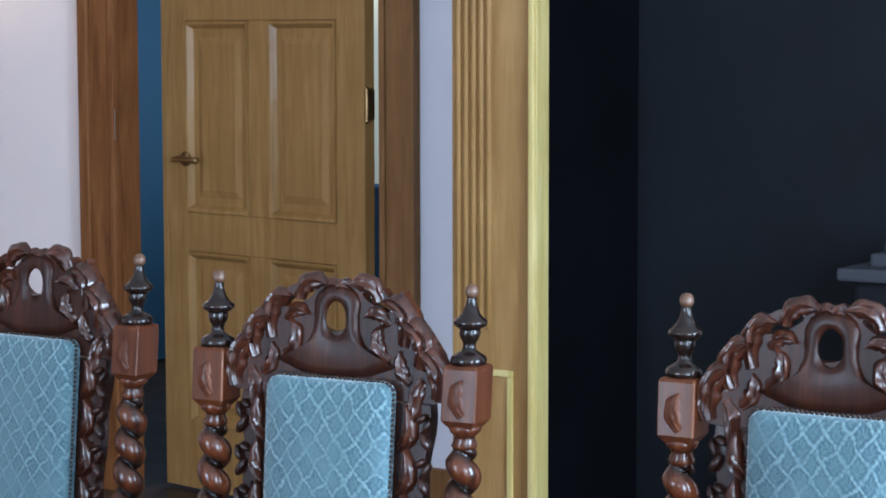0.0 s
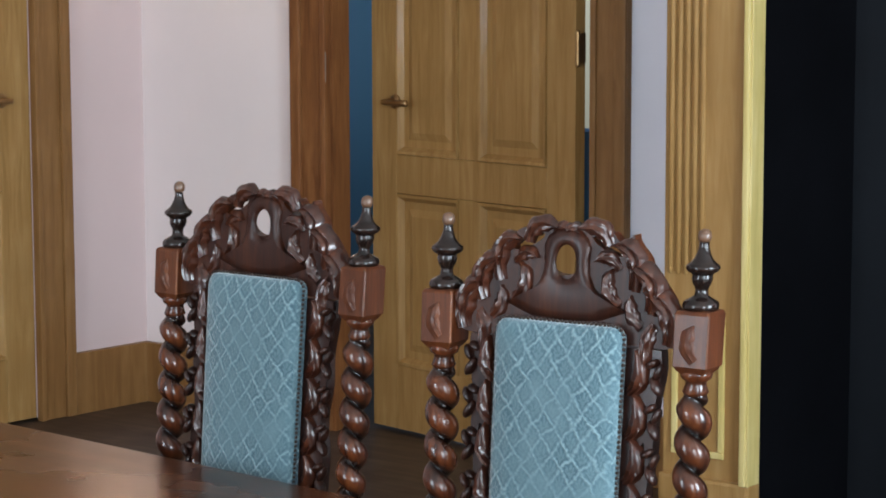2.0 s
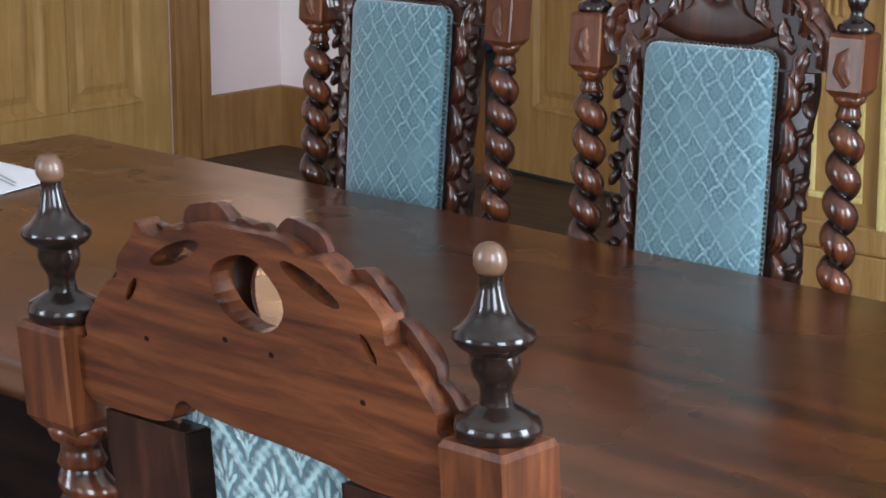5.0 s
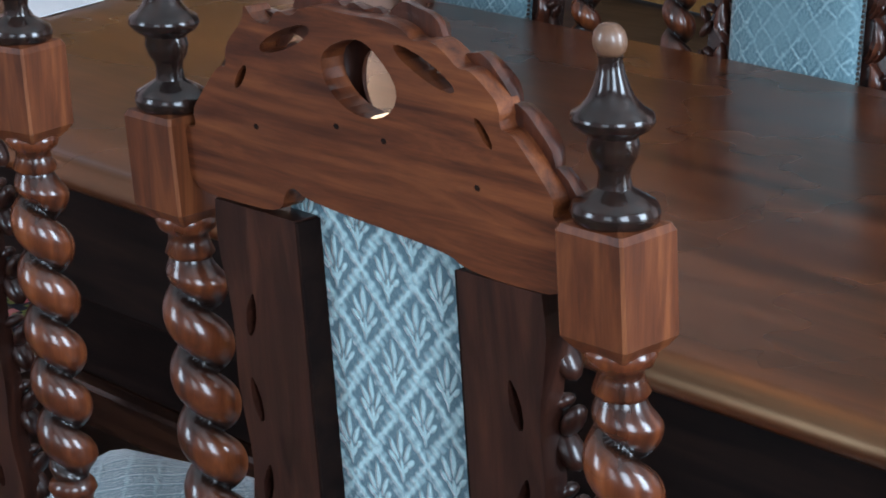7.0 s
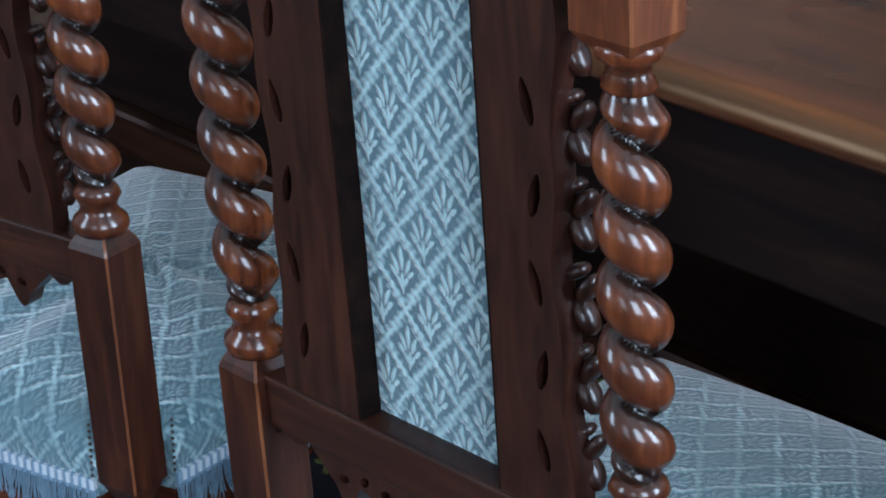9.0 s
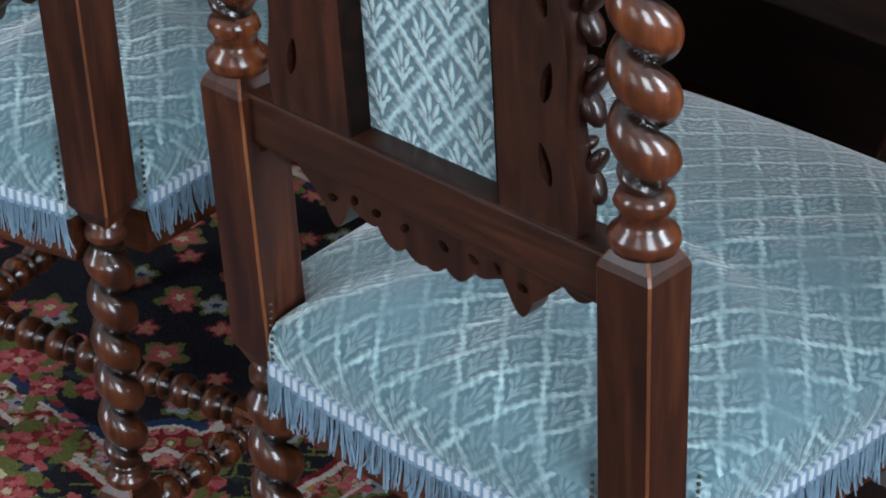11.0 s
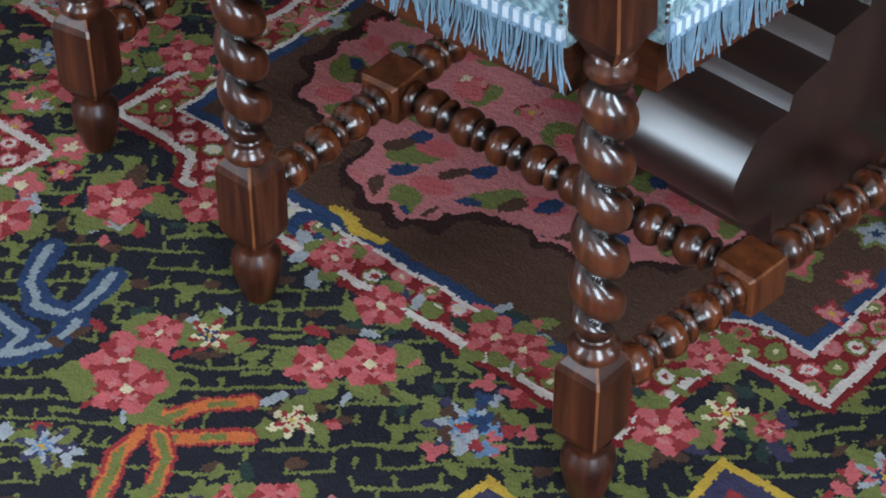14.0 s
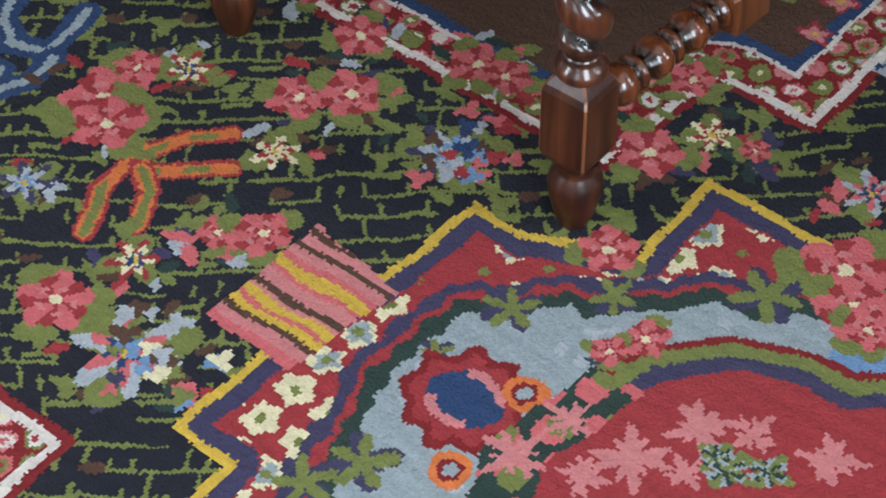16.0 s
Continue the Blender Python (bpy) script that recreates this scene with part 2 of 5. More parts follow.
    ground = n.mix(pile, (0.030, 0.074, 0.096), (0.068, 0.130, 0.155))
    col = n.mix(pat, ground, raised)
    col = n.mix(n.math("MULTIPLY", n.math("SUBTRACT", nap, 0.42), wear_tone), col, n.mix(n.noise(tc.outputs["UV"], 5.0, 3), (0.085, 0.165, 0.185), (0.27, 0.39, 0.41)))
    n.set("Base Color", col)
    n.bump(n.math("ADD", pat, n.math("MULTIPLY", pile, 0.4)), 0.7, 0.0025)
    return n.m


VELVET = velvet("blue_green_damask", 1.0, 1.15, 0.85, 0.0055, 0.3)
SEATVELVET = velvet("sat_on_damask", 0.38, 1.10, 0.12, 0.0085, 0.85, 0.85)
RUBVELVET = velvet("rubbed_damask", 0.35, 0.60, 0.14, 0.016, 1.5, 0.62)


def plain(name, col, rough=0.5, var=0.15, scale=60, metal=0.0, coat=0.0):
    n = Nodes(name, rough, coat, metal)
    f = n.noise(n.coords(), scale, 4)
    n.set("Base Color", n.mix(f, tuple(c * (1 - var) for c in col), tuple(min(1, c * (1 + var)) for c in col)))
    n.bump(f, 0.1, 0.001)
    return n.m


FRINGE = plain("blue_grey_fringe", (0.120, 0.19, 0.25), 0.8, 0.5, 160)
BRAIDBLUE = plain("blue_braid", (0.15, 0.23, 0.31), 0.8, 0.3, 300)
BRAIDWHITE = plain("white_braid_stitch", (0.40, 0.45, 0.50), 0.8, 0.2, 300)
PAPER = plain("white_paper", (0.78, 0.78, 0.80), 0.7, 0.04, 30)
INK = plain("grey_ink", (0.35, 0.35, 0.38), 0.7, 0.1)
BRASS = plain("aged_brass", (0.32, 0.20, 0.09), 0.35, 0.3, 80, 0.9)
STEEL = plain("dull_steel", (0.3, 0.29, 0.27), 0.4, 0.2, 80, 0.9)
NAIL = plain("dark_nail_head", (0.035, 0.022, 0.016), 0.35, 0.3, 80, 0.3)
PALETIP = plain("worn_pale_wood", (0.11, 0.055, 0.030), 0.4, 0.35, 120, 0, 0.3)
PANE = Nodes("window_glass", 0.05)
PANE.set("Transmission Weight", 1.0)
PANE = PANE.m
SHADE = Nodes("cream_glass", 0.4)
SHADE.set("Base Color", (0.75, 0.66, 0.48))
SHADE.set("Emission Color", (1.0, 0.72, 0.36))
SHADE.set("Emission Strength", 0.35)
SHADE = SHADE.m
BULB = Nodes("lit_bulb", 0.3)
BULB.set("Emission Color", (1.0, 0.75, 0.42))
BULB.set("Emission Strength", 12.0)
BULB = BULB.m
GARDEN = plaster("white_window_paint", (0.75, 0.75, 0.72))


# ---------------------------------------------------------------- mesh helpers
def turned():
    """A bmesh for turned wood, with a painted shade tone for each point."""
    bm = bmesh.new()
    bm.verts.layers.float.new("rub_tone")
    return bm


def part(name, bm, material, parent=None, label="", smooth=0.0):
    """Links a bmesh as one mesh object; smooth: the angle in degrees up to which edges are shaded smooth."""
    me = bpy.data.meshes.new(name)
    bmesh.ops.recalc_face_normals(bm, faces=bm.faces)
    if smooth:
        for f in bm.faces:
            f.smooth = True
        for e in bm.edges:
            e.smooth = not (len(e.link_faces) == 2 and e.calc_face_angle(0) > radians(smooth))
    bm.to_mesh(me)
    bm.free()
    for m in material if isinstance(material, (list, tuple)) else [material]:
        me.materials.append(m)
    ob = new(name, me)
    ob.parent = parent
    if label:
        tagged(ob, label)
    return ob


def empty(name, label, category, group="", kind=""):
    return tagged(new(name), label, category, group, kind)


def block(bm, x0, x1, y0, y1, z0, z1, bev=0.0, mat=0):
    """A box, with chamfered edges if bev is given."""
    r = bmesh.ops.create_cube(bm, size=1, matrix=Matrix.Translation(((x0 + x1) / 2, (y0 + y1) / 2, (z0 + z1) / 2)) @ Matrix.Diagonal((x1 - x0, y1 - y0, z1 - z0, 1)))
    vs = r["verts"]
    fs = {f for v in vs for f in v.link_faces}
    for f in fs:
        f.material_index = mat
    if bev:
        es = list({e for v in vs for e in v.link_edges})
        bmesh.ops.bevel(bm, geom=es, offset=bev, segments=2, profile=0.6, affect="EDGES")
    return vs


def box(name, dims, material, parent=None, label="", bev=0.004):
    bm = bmesh.new()
    block(bm, *dims, bev=bev)
    return part(name, bm, material, parent, label)


def rings(bm, loops, close=True, caps=True, mat=0):
    """Skins a row of loops of points."""
    rows = [[bm.verts.new(p) for p in lp] for lp in loops]
    n = len(rows[0])
    out = []
    for a, b in zip(rows, rows[1:]):
        for i in range(n if close else n - 1):
            out.append(bm.faces.new((a[i], a[(i + 1) % n], b[(i + 1) % n], b[i])))
    if caps and close:
        out.append(bm.faces.new(rows[0][::-1]))
        out.append(bm.faces.new(rows[-1]))
    for f in out:
        f.material_index = mat
    return rows


def lathe(bm, profile, m=Matrix(), seg=20, mat=0):
    loops = [[m @ Vector((r * math.cos(2 * math.pi * i / seg), r * math.sin(2 * math.pi * i / seg), z)) for i in range(seg)] for z, r in profile]
    rows = rings(bm, loops, mat=mat)
    # the thinner the turning, the darker the shade tone it is given
    rub_tone = bm.verts.layers.float.get("rub_tone")
    if rub_tone:
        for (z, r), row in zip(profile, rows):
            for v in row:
                v[rub_tone] = min(1.0, max(0.0, (r - 0.0105) / 0.0075))


def square(bm, profile, m=Matrix(), mat=0):
    """A square-section member: rows of height, half width; corners slightly chamfered."""
    loops = []
    for z, h in profile:
        c = min(0.0017, h * 0.3)
        pts = [(h, -h + c), (h, h - c), (h - c, h), (-h + c, h), (-h, h - c), (-h, -h + c), (-h + c, -h), (h - c, -h)]
        loops.append([m @ Vector((x, y, z)) for x, y in pts])
    rows = rings(bm, loops)
    for a, b in zip(rows, rows[1:]):
        for i in (1, 3, 5, 7):
            f = bm.faces.get((a[i], a[(i + 1) % 8], b[(i + 1) % 8], b[i]))
            if f:
                f.material_index = 1


def twist(bm, length, core, off, pitch, m=Matrix(), seg=32, per=26, phase=0.0):
    """A left-handed single barley twist along z: fat rounded strands and a narrow groove, fading into round ends."""
    n = int(length / pitch * per)
    lo, hi = core - off * 1.35, core + off * 1.06
    loops, wear_tone = [], []
    for k in range(n + 1):
        z = length * k / n
        fade = min(1, z / (0.5 * pitch), (length - z) / (0.5 * pitch))
        fade = fade * fade * (3 - 2 * fade)
        lp = []
        for i in range(seg):
            a = 2 * math.pi * i / seg
            c = ((a + 2 * math.pi * z / pitch - phase) / math.pi) % 2 - 1
            r = (lo + (hi - lo) * (1 - c * c) ** 0.5) * fade + (core * 0.95) * (1 - fade)
            # shade tone for the colour: black in the groove, full on the ridge
            wear_tone.append(min(1.0, max(0.0, (r - lo - 0.50 * (hi - lo)) / (0.46 * (hi - lo)))))
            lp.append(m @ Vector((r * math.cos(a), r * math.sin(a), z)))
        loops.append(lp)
    rub_tone = bm.verts.layers.float.get("rub_tone")
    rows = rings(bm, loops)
    if rub_tone:
        for v, w in zip((v for row in rows for v in row), wear_tone):
            v[rub_tone] = w


def cut_board(bm, outline, holes, y0, y1, back=0):
    """A flat board in the xz plane with holes through it."""
    edges = []
    for lp in [outline] + holes:
        vs = [bm.verts.new((x, y0, z)) for x, z in lp]
        edges += [bm.edges.new((a, b)) for a, b in zip(vs, vs[1:] + vs[:1])]
    r = bmesh.ops.triangle_fill(bm, edges=edges, use_beauty=True, use_dissolve=False)
    fs = [g for g in r["geom"] if isinstance(g, bmesh.types.BMFace)]
    ex = bmesh.ops.extrude_face_region(bm, geom=fs)
    moved = {g for g in ex["geom"] if isinstance(g, bmesh.types.BMFace)}
    for f in bm.faces:
        if all(abs(v.co.y - y0) < 1e-6 for v in f.verts) and f not in moved:
            f.material_index = back
    bmesh.ops.translate(bm, verts=[g for g in ex["geom"] if isinstance(g, bmesh.types.BMVert)], vec=(0, y1 - y0, 0))


def oval(cx, cz, rx, rz, n=16, tilt=0.0, point=0.0):
    out = []
    for i in range(n):
        a = 2 * math.pi * i / n
        x, z = rx * math.cos(a), rz * math.sin(a)
        x *= 1 - point * max(0, math.sin(a)) ** 2
        c, s = math.cos(tilt), math.sin(tilt)
        out.append((cx + x * c - z * s, cz + x * s + z * c))
    return out


def leaf(bm, p0, p1, p2, width, y, lift, ridges=3, curl=0.0, n=13, k=11):
    """A carved acanthus leaf along a bent line in the xz plane, raised towards +y."""
    p0, p1, p2 = Vector(p0), Vector(p1), Vector(p2)
    rows = []
    for i in range(n):
        s = i / (n - 1)
        c = p0 * (1 - s) ** 2 + p1 * 2 * s * (1 - s) + p2 * s * s
        d = (p1 - p0) * (1 - s) + (p2 - p1) * s
        d.normalize()
        side = Vector((-d[1], d[0]))
        w = width * (0.35 + 0.65 * math.sin(math.pi * min(1, 0.12 + 0.86 * s)) ** 0.8) * (1 - 0.85 * max(0, s - 0.8) / 0.2)
        w *= 1 + 0.12 * math.cos(s * math.pi * 5 + 0.6)
        row = []
        for j in range(k):
            q = 2 * j / (k - 1) - 1
            h = lift * (0.35 + 0.65 * math.sin(math.pi * min(1, s + 0.08))) * (1 - q * q) ** 0.6 * (0.72 + 0.28 * math.cos(q * math.pi * ridges + 2.2 * s)) * (0.86 + 0.14 * math.cos(s * 17 + 3 * q)) + curl * s * s * (1 - 0.5 * q * q)
            pt = c + side * w * q
            row.append((pt[0], y + h, pt[1]))
        rows.append(row)
    front = [[bm.verts.new(p) for p in r] for r in rows]
    back = [[bm.verts.new((p[0], y - 0.004, p[2])) for p in (r[0], r[-1])] for r in rows]
    for i in range(n - 1):
        for j in range(k - 1):
            bm.faces.new((front[i][j], front[i][j + 1], front[i + 1][j + 1], front[i + 1][j]))
        bm.faces.new((back[i][0], front[i][0], front[i + 1][0], back[i + 1][0]))
        bm.faces.new((front[i][-1], back[i][1], back[i + 1][1], front[i + 1][-1]))
        bm.faces.new((back[i][0], back[i + 1][0], back[i + 1][1], back[i][1]))


def metric_uv(bm):
    """UV coordinates in metres by the main direction of each face."""
    uv = bm.loops.layers.uv.new("UVMap")
    bm.normal_update()
    for f in bm.faces:
        nx, ny, nz = (abs(c) for c in f.normal)
        for lp in f.loops:
            x, y, z = lp.vert.co
            lp[uv].uv = (x, y) if nz > max(nx, ny) * 0.8 else (x, z) if ny > nx else (y, z)


# ---------------------------------------------------------------- the dining chair
W2, RAKE, KNEE = 0.1825, 0.085, 0.49   # half width between back posts; lean of the back above the seat
NEAR = dict(splay=0.00625, side=0.00625, fin=1.0, top=1.0935, crest=1.0)
FAR = dict(splay=0.0125, side=0.0, fin=0.93, top=1.098, crest=1.11)
style = dict(NEAR)


def lean(bm):
    for v in bm.verts:
        h = max(v.co.z - KNEE, 0)
        v.co.y -= h * RAKE
        v.co.x += h * (style["splay"] * v.co.x / W2 + style["side"])


FINIAL = [(1.090, 0.0205), (1.092, 0.0232), (1.097, 0.0242), (1.102, 0.0225), (1.106, 0.0160), (1.110, 0.0095), (1.117, 0.0085), (1.122, 0.0095),
          (1.126, 0.0122), (1.133, 0.0140), (1.138, 0.0132), (1.140, 0.0150), (1.143, 0.0200), (1.147, 0.0226), (1.151, 0.0218), (1.154, 0.0172),
          (1.159, 0.0128), (1.166, 0.0094), (1.173, 0.0074), (1.179, 0.0064), (1.182, 0.0068)]
BALL = [(1.182, 0.0060), (1.1842, 0.0078), (1.187, 0.0089), (1.191, 0.0090), (1.195, 0.0081), (1.198, 0.0057), (1.1995, 0.0025)]
BUN = [(0.0, 0.0125), (0.012, 0.0165), (0.028, 0.0205), (0.040, 0.0225), (0.050, 0.0215), (0.056, 0.0165), (0.060, 0.0150), (0.064, 0.0165), (0.070, 0.019)]
H = 0.0217


def back_post(chair, x):
    at = Matrix.Translation((x, 0, 0))
    bm = bmesh.new()
    square(bm, [(0.432, 0.012), (0.447, 0.0185), (0.452, H), (0.680, H), (0.686, 0.0195), (0.698, 0.012)], at)
    lean(bm)
    post = part("back_post", bm, [WALNUT, WORN], chair)
    bm = bmesh.new()
    top, hb = style["top"], H + 0.0018
    square(bm, [(1.017, 0.014), (1.023, 0.0195), (1.029, hb), (top - 0.004, hb), (top, hb - 0.002), (top + 0.0015, 0.016)], at)
    lean(bm)
    part("top_block", bm, [BLOCKWOOD, WORN], post)
    bm = bmesh.new()
    leaf(bm, (x - 0.006, 1.036), (x + 0.014, 1.058), (x - 0.004, 1.082), 0.011, hb - 0.001, 0.006, 3, 0.003, 9, 9)
    lean(bm)
    part("block_carving", bm, BLOCKWOOD, post, smooth=70)
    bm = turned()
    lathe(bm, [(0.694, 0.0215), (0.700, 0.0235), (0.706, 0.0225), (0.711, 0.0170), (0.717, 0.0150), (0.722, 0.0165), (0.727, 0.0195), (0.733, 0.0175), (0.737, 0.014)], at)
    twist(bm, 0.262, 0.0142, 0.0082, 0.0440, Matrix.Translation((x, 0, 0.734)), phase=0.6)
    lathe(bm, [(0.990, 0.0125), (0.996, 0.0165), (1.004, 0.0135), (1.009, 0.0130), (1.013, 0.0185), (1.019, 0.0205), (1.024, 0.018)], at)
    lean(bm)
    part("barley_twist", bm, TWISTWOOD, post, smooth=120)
    bm = bmesh.new()
    up = lambda prof: [(top + (z - 1.090) * style["fin"], r * (0.94 if style["fin"] < 1 else 1.0)) for z, r in prof]
    lathe(bm, up(FINIAL), at, 24)
    lean(bm)
    part("finial", bm, EBONISED, post, "dark turned finial with a rubbed pale tip", smooth=50)
    bm = bmesh.new()
    lathe(bm, up(BALL), at, 20)
    lean(bm)
    part("finial_tip", bm, PALETIP, post, "rubbed pale wooden tip", smooth=60)
    lower_leg(chair, x, 0.0, 0.436, "back_leg")


def lower_leg(chair, x, y, top, name):
    at = Matrix.Translation((x, y, 0))
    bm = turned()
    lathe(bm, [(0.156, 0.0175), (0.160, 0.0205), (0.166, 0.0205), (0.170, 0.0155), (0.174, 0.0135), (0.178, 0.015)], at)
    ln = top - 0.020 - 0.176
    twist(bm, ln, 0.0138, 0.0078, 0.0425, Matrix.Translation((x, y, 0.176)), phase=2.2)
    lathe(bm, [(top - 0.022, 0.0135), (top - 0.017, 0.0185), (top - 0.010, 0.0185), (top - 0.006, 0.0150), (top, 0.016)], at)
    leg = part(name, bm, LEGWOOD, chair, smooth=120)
    bm = bmesh.new()
    square(bm, [(0.068, 0.016), (0.074, 0.0195), (0.080, H), (0.143, H), (0.149, 0.0195), (0.157, 0.0135)], at)
    part("foot_block", bm, [WALNUT, WORN], leg)
    bm = bmesh.new()
    lathe(bm, BUN, at)
    part("bun_foot", bm, WALNUT, leg, smooth=60)


def seat_outline(n_side=14, n_back=12, n_front=16):
    """Loop round the seat from the back left corner, anticlockwise seen from above; the corners round the posts are cut in."""
    pts = []
    b, f, d = W2 - 0.023, 0.240, 0.500
    for i in range(n_back + 1):
        s = i / n_back
        pts.append((-b + 2 * b * s, -0.020 - 0.006 * math.sin(math.pi * s)))
    pts += [(b + 0.002, 0.022), (W2 + 0.024, 0.026)]
    for i in range(1, n_side + 1):
        s = i / n_side
        pts.append((W2 + 0.024 + (f - W2 - 0.024) * s, 0.026 + (d - 0.046) * s))
    for i in range(n_front + 1):
        s = i / n_front
        pts.append((f - 0.012 - 2 * (f - 0.012) * s, d - 0.006 + 0.014 * math.sin(math.pi * s)))
    for i in range(n_side + 1):
        s = 1 - i / n_side
        pts.append((-(W2 + 0.024 + (f - W2 - 0.024) * s), 0.026 + (d - 0.046) * s))
    pts += [(-b - 0.002, 0.022)]
    return pts


def seat(chair):
    loop = seat_outline()
    c = Vector((0, 0.24))
    bm = bmesh.new()
    loops = []
    for inset, z in [(1.0, 0.436), (1.004, 0.450), (1.010, 0.466), (1.004, 0.478), (0.985, 0.488), (0.94, 0.497), (0.86, 0.506), (0.72, 0.515), (0.52, 0.522), (0.28, 0.526), (0.05, 0.527)]:
        loops.append([(c.x + (x - c.x) * inset, c.y + (y - c.y) * inset, z - 0.006 * (inset < 0.9) * math.sin(40 * x) * math.sin(31 * y)) for x, y in loop])
    rings(bm, loops)
    metric_uv(bm)
    part("seat", bm, SEATVELVET, chair, "domed blue-green damask velvet seat", smooth=70)
    # frame under the cushion
    bm = bmesh.new()
    rings(bm, [[(c.x + (x - c.x) * 0.95, c.y + (y - c.y) * 0.95, z) for x, y in loop] for z in (0.385, 0.437)])
    part("seat_frame", bm, WALNUT_X, chair)
    # braid and fringe along the edge, leaving out the posts
    rnd = random.Random(5)
    bb, bf = bmesh.new(), bmesh.new()
    bead = 0
    for (x0, y0), (x1, y1) in zip(loop, loop[1:] + loop[:1]):
        p, q = Vector((x0, y0, 0)), Vector((x1, y1, 0))
        d = q - p
        if d.length < 1e-5 or (abs(abs(p.x + q.x) / 2 - W2) < 0.026 and (p.y + q.y) / 2 < 0.0265):
            continue
        out = Vector((d.y, -d.x, 0)).normalized()
        n = max(1, round(d.length / 0.0045))
        for i in range(n):
            a, b = p + d * (i / n), p + d * ((i + 1) / n)
            bead += 1
            for row, (z0, z1) in enumerate(((0.4450, 0.4545), (0.440, 0.4450))):
                white = row == 0 and bead % 2 == 0
                o = out * (0.0065 if white else 0.005)
                lp = [a, b, b + o, a + o]
                vs = [bb.verts.new((*v.to_2d(), z)) for z in (z0, z1) for v in lp]
                for ix in ((0, 3, 2, 1), (4, 5, 6, 7), (2, 3, 7, 6), (0, 1, 5, 4), (1, 2, 6, 5), (3, 0, 4, 7)):
                    fc = bb.faces.new([vs[k] for k in ix])
                    fc.material_index = 1 if white else 0
        m = max(2, round(d.length / 0.0008))
        for i in range(m):
            a = p + d * ((i + rnd.random()) / m) + out * (0.001 + 0.005 * rnd.random())
            ln = 0.026 + 0.011 * rnd.random() + 0.006 * math.sin(a.x * 260) * math.sin(a.y * 230)
            t = d.normalized() * ((rnd.random() - 0.5) * 0.007 + 0.005 * math.sin((a.x + a.y) * 300) + 0.003 * math.sin((a.x + a.y) * 110)) + out * (rnd.random() - 0.3) * 0.007
            w = 0.0004 + 0.0005 * rnd.random()
            e = d.normalized()
            lps = []
            for s in (0, 0.55, 1):
                cc = a + t * s * s
                z = 0.443 - ln * s
                lps.append([(cc.x + e.x * w, cc.y + e.y * w, z), (cc.x - e.x * w, cc.y - e.y * w, z), (cc.x + out.x * w * 1.4, cc.y + out.y * w * 1.4, z)])
            rings(bf, lps, caps=False)
    tagged(part("braid", bb, [BRAIDBLUE, BRAIDWHITE], chair, "blue and white checked braid"), kind="stuff")
    tagged(part("fringe", bf, FRINGE, chair, "blue-grey thread fringe"), kind="stuff")
    # upholstery nails beside the posts
    bm = bmesh.new()
    for sx in (-1, 1):
        for i in range(9):
            z = 0.457 + i * 0.0062
            for x, y in ((sx * (W2 - 0.0265), -0.0225), (sx * (W2 + 0.0265), 0.0245)):
                bmesh.ops.create_icosphere(bm, subdivisions=1, radius=0.0019, matrix=Matrix.Translation((x, y, z)))
    tagged(part("edge_nails", bm, NAIL, chair, smooth=80), kind="stuff")


def raise_crest(bm):
    for v in bm.verts:
        if v.co.z > 1.07:
            v.co.z = 1.07 + (v.co.z - 1.07) * style["crest"]


